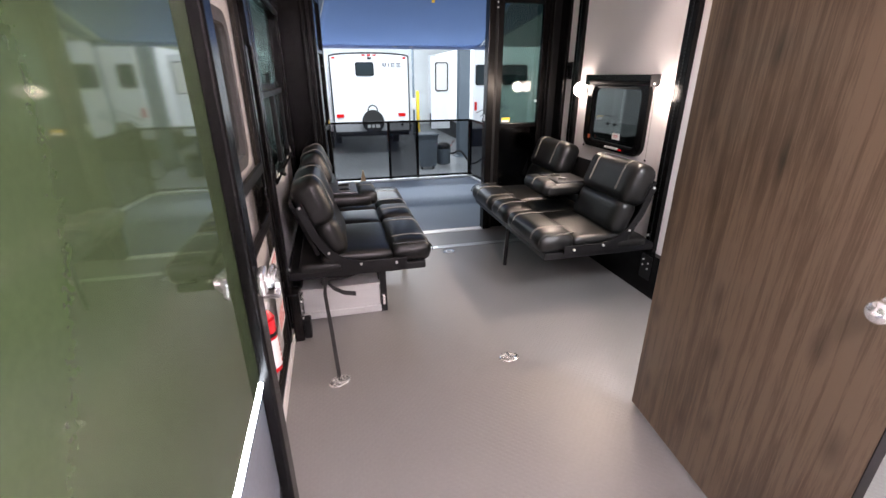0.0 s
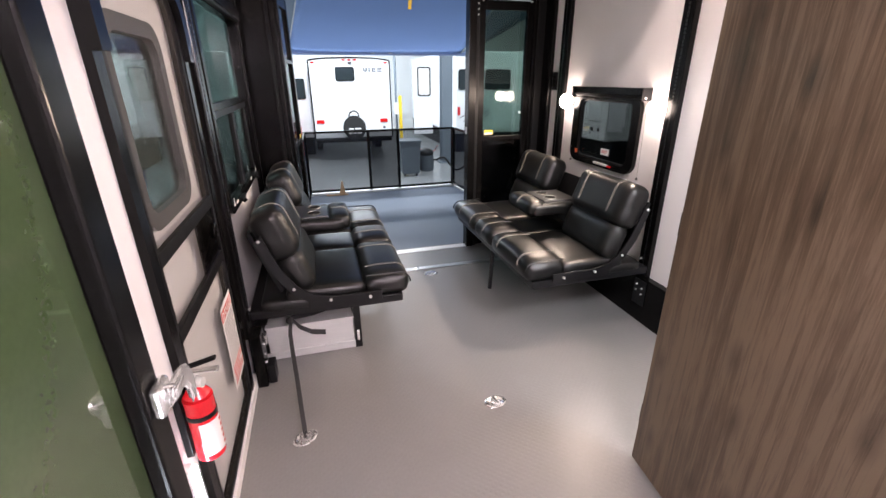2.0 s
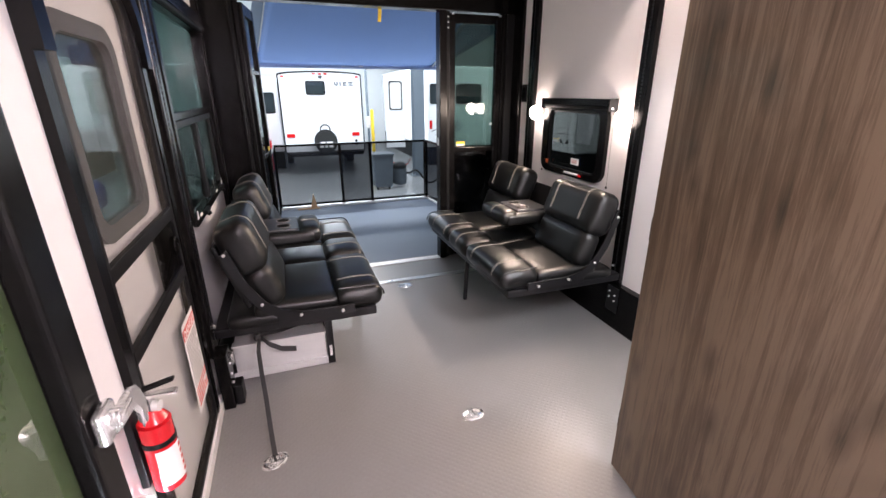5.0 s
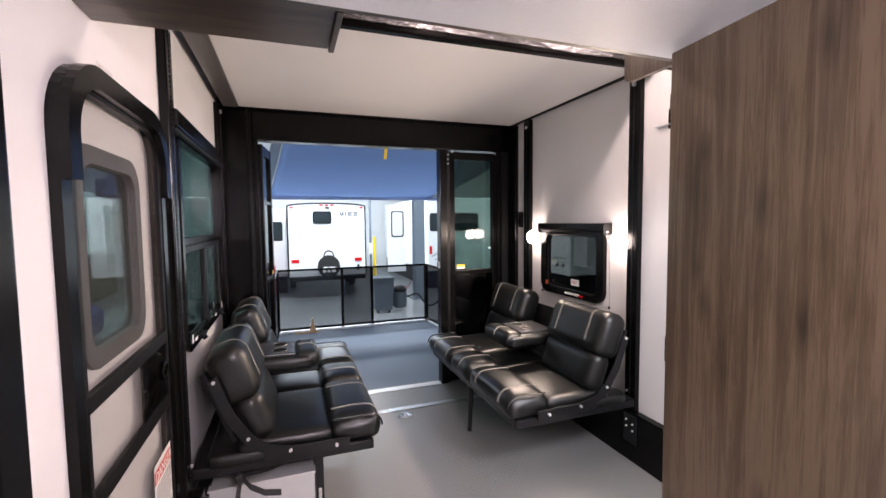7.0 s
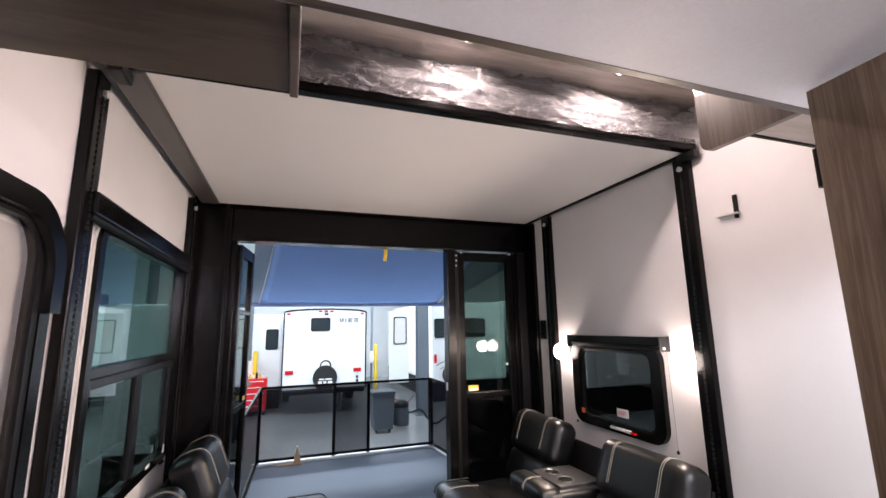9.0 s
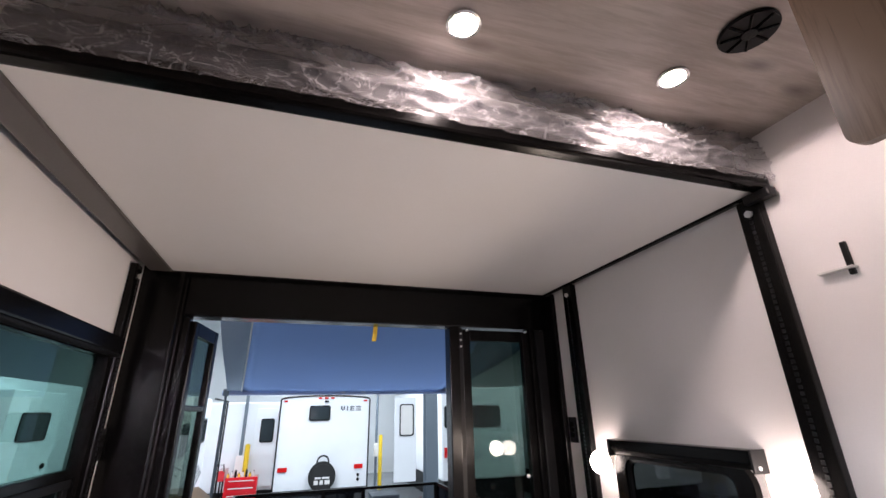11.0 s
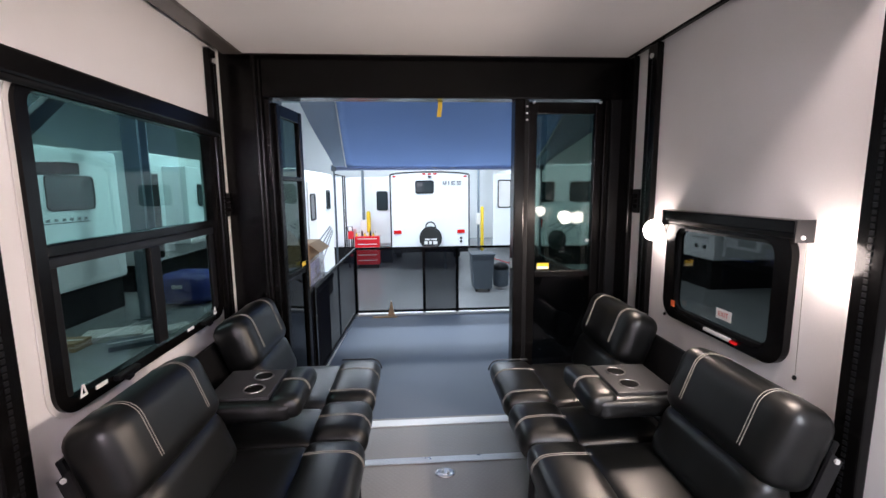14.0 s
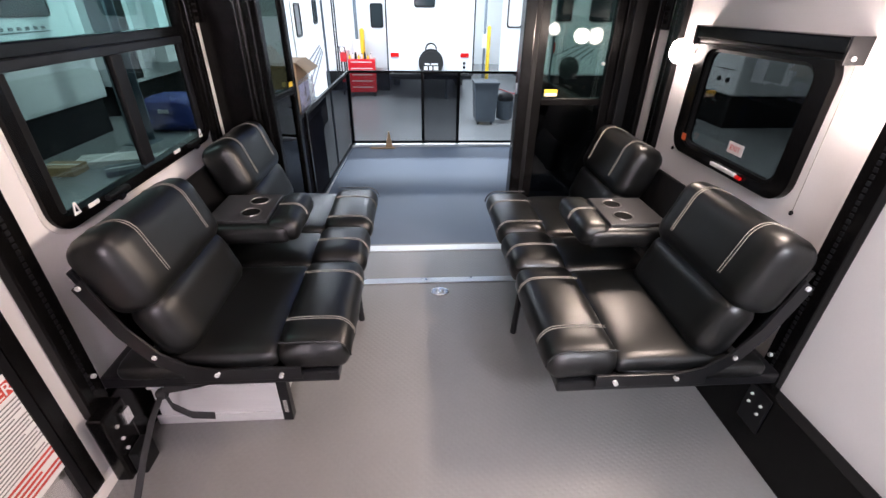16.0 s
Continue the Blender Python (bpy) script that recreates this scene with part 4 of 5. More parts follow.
def sofa(mirror, dy, leg_dy, label):
    y0 = 2.99 + dy
    flip = Matrix.Translation((2.44, 0, 0)) @ Matrix.Diagonal((-1, 1, 1, 1)) if mirror else Matrix.Identity(4)

    def put(name, bm, mat, parent, text="", smooth=None):
        bm.transform(flip)
        if mirror:
            bmesh.ops.reverse_faces(bm, faces=bm.faces[:])
        return part(name, bm, mat, parent, text, smooth)

    s = thing("folding_sofa", label, "sofa", (flip @ Vector((0.45, y0 + 0.72, 0)))[:], "folding sofas")
    ends = [(0.0, 0.59), (0.59, 0.93), (0.93, 1.45)]
    put("seat_frame", bx(0.03, 0.84, y0 + 0.005, y0 + 1.445, 0.335, 0.385, 0.01), STEELB, s, "black steel seat frame")
    put("seat_base", cushion(0.09, 0.62, y0, y0 + 1.45, 0.36, 0.435, 0.03, 0.0, 0.002, 8, 3), LEATHER, s)
    for k, (a, b) in enumerate(ends):
        seat = put("seat_cushion", cushion(0.22, 0.645, y0 + a + 0.003, y0 + b - 0.003, 0.40, 0.478 if k != 1 else 0.47, 0.035, 0.016, 0.004, 10, k), LEATHER, s)
        fp = (0.625, 0.885, 0.372, 0.508, 0.062, 0.014)
        roll = put("front_roll", cushion(fp[0], fp[1], y0 + a + 0.002, y0 + b - 0.002, fp[2], fp[3], fp[4], fp[5], 0.007, 14, k + 5), LEATHER, s)
        yc, hy = y0 + (a + b) / 2, (b - a) / 2
        for ys in ((0.14, 0.455), (0.15, ), (0.075, 0.335))[k]:
            for off in (-0.0055, 0.0055):
                put("stitch", pipe(profile(*fp, y0 + a + ys + off, yc, hy), 0.0013, sides=5), THREAD, roll)
        if k == 0 or k == 2:
            put("roll_piping", pipe(profile(fp[0], fp[1], fp[2], fp[3], fp[4], 0.0, y0 + (a + 0.02 if k == 0 else b - 0.02), yc, hy), 0.004, sides=6), LEATHER, roll)
    # backs
    for k, (a, b) in enumerate(((0.0, 0.54), ends[2])):
        tilt = Matrix.Translation((0.335, 0, 0.47)) @ Matrix.Rotation(radians(-20), 4, "Y")
        back = put("lumbar_cushion", turned(cushion(-0.085, 0.062, y0 + a + 0.004, y0 + b - 0.004, -0.015, 0.235, 0.068, 0.0, 0.003, 13, k + 11), tilt), LEATHER, s)
        hp = (-0.10, 0.078, 0.20, 0.478, 0.066)
        head = put("headrest", turned(cushion(hp[0], hp[1], y0 + a - 0.012, y0 + b + 0.004, hp[2], hp[3], hp[4], 0.0, 0.003, 14, k + 21), tilt), LEATHER, s)
        for fr in (0.22, 0.78):
            for off in (-0.0055, 0.0055):
                y = y0 + a + (b - a) * fr + off
                pts = [tilt @ Vector((hp[1] + 0.0015, y, hp[2] + 0.07 + (hp[3] - hp[4] - hp[2] - 0.07) * i / 6)) for i in range(7)]
                for i in range(1, 13):
                    an = radians(15 * i)
                    cx = hp[1] - hp[4] if i <= 6 else hp[0] + hp[4]
                    pts.append(tilt @ Vector((cx + (hp[4] + 0.0015) * math.cos(an), y, hp[3] - hp[4] + (hp[4] + 0.0015) * math.sin(an))))
                put("stitch", pipe(pts, 0.0013, sides=5), THREAD, head)
    put("back_board", turned(bx(-0.13, -0.105, y0 + 0.02, y0 + 1.43, 0.05, 0.40, 0.008), tilt), BLACKMAT, s, "black rear board")
    # fold-down console with cup holders
    ya, yb = y0 + 0.535, y0 + 0.915
    con = put("console", cushion(0.20, 0.58, ya, yb, 0.60, 0.685, 0.03, 0.004, 0.005, 10, 31), LEATHER, s, "padded fold-down armrest")
    put("console_pad", cushion(0.48, 0.618, ya + 0.01, yb - 0.01, 0.60, 0.706, 0.045, 0.006, 0.006, 10, 33), LEATHER, con)
    for off in (-0.0055, 0.0055):
        put("stitch", pipe(profile(0.48, 0.618, 0.60, 0.706, 0.045, 0.006, (ya + yb) / 2 + off, (ya + yb) / 2, 0.18), 0.0013, sides=5), THREAD, con)
    put("cup_tray", bx(0.225, 0.482, ya + 0.045, yb - 0.045, 0.682, 0.700, 0.006), material("black_tray", (0.04, 0.04, 0.042), 0.28) if not mirror else bpy.data.materials["black_tray"], con, "smooth black tray")
    for y in (ya + 0.125, ya + 0.255):
        cup = put("cup_holder", ring((0.395, y, 0.7015), (0, 0, 1), 0.042, 0.0035, seg=28), RIM, con, "dark cup holder with a thin nickel rim")
        # flat black disc on the tray stands in for the shade inside the cup hole
        put("cup_shade_disc", rod((0.395, y, 0.699), (0.395, y, 0.7016), 0.0405, 24), CUPSHADE, cup)
    # brackets and hinges at both ends
    for ye, out in ((y0 - 0.02, -1), (y0 + 1.458, 1)):
        br = put("side_bracket", bx(0.33, 0.72, ye, ye + 0.012, 0.378, 0.43, 0.003), STEELB, s, "black steel bracket")
        pts = [(0.44, ye - 0.004, 0.42), (0.34, ye - 0.004, 0.445), (0.27, ye - 0.004, 0.50), (0.20, ye - 0.004, 0.61), (0.135, ye - 0.004, 0.79)]
        put("hinge_arm", band(pts, (0.018, 0, 0.016), 0.008), STEELB, br)
        for bu, bz in ((0.446, 0.418), (0.655, 0.405), (0.27, 0.505), (0.14, 0.78)):
            yb0 = ye - 0.014 if out < 0 else ye + 0.010
            put("bolt", rod((bu, yb0, bz), (bu, yb0 + 0.016, bz), 0.008, 8), ALU, br)
    put("leg", rod((0.815, 3.755 + leg_dy, 0.0), (0.80, 3.755 + leg_dy, 0.345), 0.016, 12), STEELB, s)
    return s


# black that paints the shade of the cup holes
CUPSHADE = material("cup_hole_shade", (0.004, 0.004, 0.004), 0.9, spec=0.1)
RIM = material("dark_nickel", (0.22, 0.21, 0.2), 0.28, 0.8)
sofa(False, 0.0, 0.0, "black leather folding sofa with pale stitching and a cup-holder armrest")
sofa(True, -0.09, -0.14, "black leather folding sofa with pale stitching, beneath the small window")

# ---------------------------------------------------------------- under the left sofa
stp = thing("step_box", "brushed aluminium step box stowed beneath a sofa", "step", (0.3, 3.35, 0))
part("box", bx(0.075, 0.555, 3.125, 3.60, 0.03, 0.20, 0.004), ALU, stp)
part("kick_rail", bx(0.06, 0.56, 3.115, 3.125, 0.0, 0.045, 0.003), ALU, stp)
part("tread_lip", bx(0.07, 0.56, 3.112, 3.16, 0.20, 0.212, 0.003), ALU, stp)
part("leg", bx(0.56, 0.60, 3.11, 3.15, 0.0, 0.335, 0.004), STEELB, stp)
part("leg", bx(0.56, 0.60, 3.56, 3.60, 0.0, 0.335, 0.004), STEELB, stp)
part("leg_slot", bx(0.572, 0.588, 3.1085, 3.1105, 0.05, 0.12), CHROME, stp)
mt = thing("sofa_mount", "black steel wall mount with bolts at a sofa's foot", "bracket", (0.05, 3.0, 0))
part("upright", bx(0.0305, 0.085, 2.875, 2.988, 0.0, 0.31, 0.008), BLACK, mt)
part("foot", bx(0.086, 0.125, 2.90, 2.985, 0.0, 0.11, 0.006), BLACKMAT, mt)
part("latch_plate", bx(0.086, 0.10, 2.945, 2.98, 0.21, 0.27, 0.003), CHROME, mt, "small chrome catch")
for z in (0.13, 0.18, 0.24):
    part("bolt", rod((0.084, 2.915, z), (0.092, 2.915, z), 0.006, 8), ALU, mt)
mt = thing("sofa_mount", "black steel wall mount with four bolt heads", "bracket", (2.38, 2.9, 0))
part("plate", bx(2.377, 2.385, 2.86, 2.96, 0.12, 0.29, 0.002), STEELB, mt)
for y, z in ((2.885, 0.22), (2.935, 0.235), (2.885, 0.18), (2.935, 0.195)):
    part("bolt", rod((2.369, y, z + 0.02), (2.378, y, z + 0.02), 0.0055, 8), ALU, mt)

# ---------------------------------------------------------------- tie-downs and strap
def tie_down(x, y, a):
    t = thing("floor_tie_down", "chrome floor tie-down ring in an oval dish", "tie-down ring", (x, y, 0), "floor tie-downs")
    m = Matrix.Translation((x, y, 0)) @ Matrix.Rotation(a, 4, "Z")
    own = bmesh.new()
    rows = []
    for r, z in ((1.0, 0.0005), (0.96, 0.004), (0.72, 0.005), (0.62, 0.0015), (0.3, 0.0008)):
        rows.append([own.verts.new(m @ Vector((0.058 * r * math.cos(2 * math.pi * i / 28), 0.042 * r * math.sin(2 * math.pi * i / 28), z))) for i in range(28)])
    for p, q in zip(rows, rows[1:]):
        for i in range(28):
            own.faces.new((p[i], p[(i + 1) % 28], q[(i + 1) % 28], q[i])).smooth = True
    own.faces.new(rows[-1])
    part("dish", own, CHROME, t)
    part("ring", ring((x, y, 0.008), (0.15, 0.1, 1), 0.022, 0.004), CHROME, t)
    part("saddle", turned(bx(-0.008, 0.008, -0.028, 0.028, 0.003, 0.014, 0.003), m), CHROME, t)
    for s in (-1, 1):
        part("screw", rod(m @ Vector((s * 0.046, 0, 0.003)), m @ Vector((s * 0.046, 0, 0.007)), 0.005, 8), STEELB, t)


tie_down(1.184, 2.435, 0.1), tie_down(1.256, 4.005, 0.0), tie_down(0.272, 2.458, 0.5)
stv = thing("tie_strap", "black webbing strap from a sofa frame to a floor ring", "strap", (0.25, 2.8, 0))
part("strap", band([(0.272, 2.475, 0.012), (0.262, 2.56, 0.075), (0.25, 2.68, 0.16), (0.235, 2.80, 0.235), (0.225, 2.90, 0.285), (0.23, 2.99, 0.33)], (0.0095, 0.004, 0), 0.0025), WEB, stv)
part("hook", pipe([(0.272, 2.445, 0.008), (0.272, 2.455, 0.022), (0.272, 2.475, 0.022), (0.272, 2.485, 0.012)], 0.004), STEELB, stv)
part("strap_tail", band([(0.23, 2.985, 0.33), (0.27, 2.95, 0.29), (0.33, 2.94, 0.255), (0.40, 2.95, 0.235)], (0.0, 0.004, 0.013), 0.0025), WEB, stv)
part("strap_loop", band([(0.23, 2.985, 0.33), (0.34, 3.02, 0.32), (0.46, 3.05, 0.332)], (0.0, 0.014, 0.004), 0.0025), WEB, stv)
part("strap_knot", ball((0.225, 2.985, 0.315), 0.022, 0.02, 0.022), WEB, stv, smooth=True)

# ---------------------------------------------------------------- fire extinguisher
EX, EY = 0.062, 1.985
FZ = -0.155
fe = thing("fire_extinguisher", "red fire extinguisher on a wall bracket", "fire extinguisher", (EX, EY, 0.605))
part("cylinder", turned(rod((0, 0, 0.615), (0, 0, 0.845), 0.040, 26, bev=0.012), Matrix.Translation((EX, EY, 0))), RED, fe, smooth=True)
part("shoulder", rod((EX, EY, 0.842), (EX, EY, 0.87), 0.036, 24, 0.016), RED, fe, smooth=True)
part("valve", rod((EX, EY, 0.87), (EX, EY, 0.91), 0.013, 14), CHROME, fe)
part("gauge", rod((EX + 0.012, EY - 0.01, 0.885), (EX + 0.028, EY - 0.014, 0.885), 0.014, 16), ALU, fe)
part("handle", bx(EX - 0.01, EX + 0.07, EY - 0.011, EY + 0.011, 0.908, 0.917, 0.003), CHROME, fe)
part("trigger", turned(bx(0, 0.08, -0.01, 0.01, 0, 0.008, 0.003), Matrix.Translation((EX - 0.008, EY, 0.927)) @ Matrix.Rotation(radians(-14), 4, "Y")), BLACKMAT, fe)
part("nozzle", rod((EX - 0.012, EY + 0.012, 0.895), (EX - 0.02, EY + 0.035, 0.875), 0.009, 12, 0.012), BLACKMAT, fe)
part("strap", rod((EX, EY, 0.77), (EX, EY, 0.785), 0.0415, 26), BLACKMAT, fe, "black bracket strap")
own = bmesh.new()
pr = None
for i in range(13):
    a = radians(-95 + 130 * i / 12)
    q = [own.verts.new((EX + 0.0412 * math.cos(a), EY + 0.0412 * math.sin(a), z)) for z in (0.645, 0.76)]
    if pr:
        own.faces.new((pr[0], q[0], q[1], pr[1])).smooth = True
    pr = q
lb = part("label_sheet", own, PAPER, fe, "white printed label")
own = bmesh.new()
for k in range(5):
    pr = None
    for i in range(7):
        a = radians(-10 + 40 * i / 6)
        q = [own.verts.new((EX + 0.0416 * math.cos(a), EY + 0.0416 * math.sin(a), z)) for z in (0.655 + k * 0.021, 0.667 + k * 0.021)]
        if pr:
            own.faces.new((pr[0], q[0], q[1], pr[1]))
        pr = q
part("label_print", own, PRINT, lb)
part("bracket", bx(0.001, 0.02, EY - 0.02, EY + 0.02, 0.635, 0.885, 0.003), STEELB, fe)
fe.location.z += FZ
cl = thing("courtesy_light", "small lit cold-white step light low on the wall", "lamp", (0.02, 1.9, 0.42))
part("lens", bx(0.030, 0.042, 1.885, 1.915, 0.355, 0.50, 0.004), COLDGLOW, cl, "glowing lens")
part("base", bx(0.001, 0.030, 1.88, 1.92, 0.35, 0.505, 0.004), WHITEPL, cl)
# ---------------------------------------------------------------- rear deck
def slope(y):
    return -0.045 - 0.17 * (y - 4.64) / 3.2


def sheared(bm):
    for v in bm.verts:
        v.co.z += slope(v.co.y)
    return bm


shell("deck", sheared(bx(0.22, 2.68, 4.60, 7.86, -0.06, 0.0)), DECK, "blue-grey sheet-covered ramp deck", "deck")
shell("trim_deck_end", sheared(bx(0.22, 2.66, 7.74, 7.84, 0.001, 0.03, 0.004)), ALU, "bright aluminium deck end trim", "trim")
shell("trim_deck_left", sheared(bx(0.222, 0.27, 4.70, 7.74, 0.001, 0.02, 0.003)), ALU, "aluminium deck side trim", "trim")
shell("trim_deck_right", sheared(bx(2.62, 2.678, 4.70, 7.74, 0.001, 0.02, 0.003)), ALU, "aluminium deck side trim", "trim")

FT = 0.765


def rail_fence(name, label, pts, panels):
    """Posts at pts, netting panels between."""
    f = thing(name, label, "railing", (pts[0][0], pts[0][1], slope(pts[0][1])), "deck railings")
    for x, y, top in pts:
        part("post", bx(x - 0.02, x + 0.02, y - 0.02, y + 0.02, slope(y) + 0.01, top, 0.004), BLACK, f)
        part("foot", bx(x - 0.03, x + 0.03, y - 0.03, y + 0.03, slope(y) + 0.002, slope(y) + 0.03, 0.004), ALU, f)
    for (a, b), mat in zip(zip(pts, pts[1:]), panels):
        d = Vector((b[0] - a[0], b[1] - a[1], 0)).normalized()
        n = Vector((-d.y, d.x, 0))
        p, q = Vector((a[0], a[1], 0)) + d * 0.02, Vector((b[0], b[1], 0)) - d * 0.02
        for z0, z1 in ((FT - 0.03, FT), (None, None)):
            za, zb = (z0, z0) if z0 is not None else (slope(a[1]) + 0.045, slope(b[1]) + 0.045)
            own = bmesh.new()
            vs = [own.verts.new(pt + n * s * 0.012 + Vector((0, 0, zz + h))) for pt, zz in ((p, za), (q, zb)) for s in (-1, 1) for h in (0, 0.03)]
            bmesh.ops.convex_hull(own, input=vs)
            part("rail", own, BLACK, f)
        own = bmesh.new()
        own.faces.new([own.verts.new(v) for v in (p + Vector((0, 0, slope(a[1]) + 0.07)), q + Vector((0, 0, slope(b[1]) + 0.07)), q + Vector((0, 0, FT - 0.03)), p + Vector((0, 0, FT - 0.03)))])
        part("netting", own, mat, f, "black mesh panel")
    return f


rail_fence("deck_railing", "black deck railing with mesh panels at the deck end", [(0.285, 7.80, FT), (1.235, 7.80, FT), (1.705, 7.80, FT), (2.61, 7.80, FT)], (NETDENSE, NETBLACK, NET))
rail_fence("deck_railing", "black deck side railing with dense mesh", [(0.25, 5.02, FT - 0.02), (0.255, 5.40, FT), (0.285, 7.75, FT)], (NETBLACK, NETBLACK))
rail_fence("deck_railing", "black deck side railing with dense mesh beside the glass door", [(2.64, 4.75, FT), (2.64, 6.3, FT), (2.62, 7.75, FT)], (NETBLACK, NETBLACK))
wd = thing("wood_wedge", "small raw pine wedge standing at the deck end", "wedge", (0.77, 7.72, slope(7.7)))
part("wedge", slab([(-0.05, 0), (0.05, 0), (0.005, 0.22), (-0.005, 0.22)], 7.68, 7.71, at_y(0.77, slope(7.7) + 0.001)), worn(material("raw_pine", (0.55, 0.36, 0.2), 0.7), 8, 0.1, 60, 0.1, 0.05, (1, 1, 8)), wd)
part("offcut", sheared(bx(0.52, 0.85, 7.64, 7.67, 0.001, 0.02, 0.002)), bpy.data.materials["raw_pine"], wd)

# ---------------------------------------------------------------- awning over the deck
aw = thing("awning", "blue-grey fabric awning hung over the rear deck", "awning", (1.4, 6.3, 2.5))
def sheet_z(y):
    return 2.60 - (y - 4.66) * 0.222 - 0.035 * math.sin(math.pi * (y - 4.66) / 3.25)


def edge_x(y):
    return 0.57 - (y - 4.66) * 0.117


own = bmesh.new()
NX, NY = 24, 16
rows = []
for j in range(NY + 1):
    y = 4.66 + 3.25 * j / NY
    xl, xr = edge_x(y), 2.98 - edge_x(y)
    rows.append([own.verts.new((xl + (xr - xl) * i / NX, y, sheet_z(y) - 0.02 * math.sin(math.pi * i / NX) + 0.006 * noise.noise(Vector((i * 0.5, y, 0))))) for i in range(NX + 1)])
for p, q in zip(rows, rows[1:]):
    for i in range(NX):
        own.faces.new((p[i], p[i + 1], q[i + 1], q[i])).smooth = True
bmesh.ops.solidify(own, geom=own.faces[:], thickness=0.004)
part("canopy", own, AWNING, aw, "blue-grey translucent fabric")
for s in (0, 1):
    own = bmesh.new()
    rows, cord = [], []
    for j in range(NY + 1):
        y = 4.66 + 3.25 * j / NY
        k = j / NY
        xa, za = edge_x(y), sheet_z(y)
        xb, zb = 0.375 - 0.107 * (y - 4.66), 2.17 - 0.095 * (y - 4.66)
        row = [(xa + (xb - xa) * t, y, za + (zb - za) * t + 0.015 * math.sin(6 * k + 3 * t)) for t in (0, 0.33, 0.67, 1)]
        if s:
            row = [(2.98 - x, y_, z) for x, y_, z in row]
        rows.append([own.verts.new(v) for v in row])
        cord.append((row[0][0], y, row[0][2] - 0.006))
    for p, q in zip(rows, rows[1:]):
        for i in range(3):
            own.faces.new((p[i], p[i + 1], q[i + 1], q[i])).smooth = True
    bmesh.ops.solidify(own, geom=own.faces[:], thickness=0.004)
    part("side_flap", own, AWNSIDE, aw, "grey side flap")
    part("edge_cord", pipe(cord, 0.008), ALU, aw)
part("roller_bar", rod((-0.02, 7.92, 1.855), (2.97, 7.92, 1.855), 0.028, 16), worn(material("blue_bar", (0.42, 0.50, 0.76), 0.35, 0.2), 4, 0.08, 90, 0.05, 0.06), aw, "blue-grey roller bar")
for x in (0.02, 2.93):
    part("bar_end", bx(x - 0.03, x + 0.03, 7.88, 7.96, 1.82, 1.90, 0.006), GREYST, aw)
    part("drop_post", rod((x, 7.92, -0.85), (x, 7.92, 1.83), 0.014, 12), GREYST, aw)
for x in (1.40, 1.66):
    part("bar_clip", bx(x - 0.03, x + 0.03, 7.885, 7.91, 1.85, 1.89, 0.004), ALU, aw)
tag = thing("yellow_strap", "short yellow strap hanging from the door header", "strap", (1.3, 4.64, 2.1))
part("strap", band([(1.287, 4.632, 2.135), (1.286, 4.636, 2.08), (1.279, 4.64, 2.015)], (0.014, 0, 0), 0.002), YELLOW, tag)

# ---------------------------------------------------------------- warehouse
GZ = -0.85
shell("ground", bx(-16, 16, -6, 24, GZ - 0.2, GZ), CONCRETE, "polished grey concrete warehouse floor", "floor")
shell("wall_north", bx(-16, 16, 23.0, 23.3, GZ, 5.6), BLOCK, "white warehouse end wall", "wall")
shell("wall_south", bx(-16, 16, -6.3, -6.0, GZ, 5.6), BLOCK, "white warehouse wall", "wall")
shell("wall_west", bx(-12.3, -12.0, -6, 23.3, GZ, 5.6), BLOCK, "white warehouse side wall", "wall")
shell("wall_east", bx(13.0, 13.3, -6, 23.3, GZ, 5.6), BLOCK, "white warehouse side wall", "wall")
b = bx(-16, 16, -6, 23.3, 5.6, 5.7)
for i in range(36):
    bx(-16, 16, -5.6 + i * 0.8, -5.5 + i * 0.8, 5.54, 5.6, bm=b)
shell("ceiling_warehouse", b, ROOFDECK, "ribbed grey-green warehouse roof deck", "ceiling")
for y in (1.0, 6.5, 12.0, 17.5):
    jo = thing("roof_joist", "grey steel roof joist", "joist", (0, y, 5.3), "roof joists")
    part("chord", bx(-12, 13, y - 0.05, y + 0.05, 5.42, 5.52), GREYST, jo)
    part("chord", bx(-12, 13, y - 0.05, y + 0.05, 4.98, 5.06), GREYST, jo)
    w = bmesh.new()
    for i in range(25):
        rod((-12 + i, y, 5.02), (-11.5 + i, y, 5.46), 0.02, 6, bm=w), rod((-11.5 + i, y, 5.46), (-11 + i, y, 5.02), 0.02, 6, bm=w)
    part("web", w, GREYST, jo)
for lx, ly in ((1.5, 10.5), (1.5, 17.0), (-4.0, 4.0), (-3.6, 13.0), (7.0, 6.0), (7.0, 13.0)):
    tb = thing("tube_light", "long lit white warehouse tube light", "lamp", (lx, ly, 4.9), "warehouse tube lights")
    for s in (-1, 1):
        part("hanger", rod((lx + s, ly, 4.93), (lx + s, ly, 5.6), 0.012, 8), GREYST, tb)
    part("housing", bx(lx - 1.2, lx + 1.2, ly - 0.14, ly + 0.14, 4.84, 4.93, 0.01), WHITEPL, tb)
    for s in (-1, 1):
        part("tube", rod((lx - 1.15, ly + s * 0.07, 4.825), (lx + 1.15, ly + s * 0.07, 4.825), 0.02, 10), TUBE, tb)


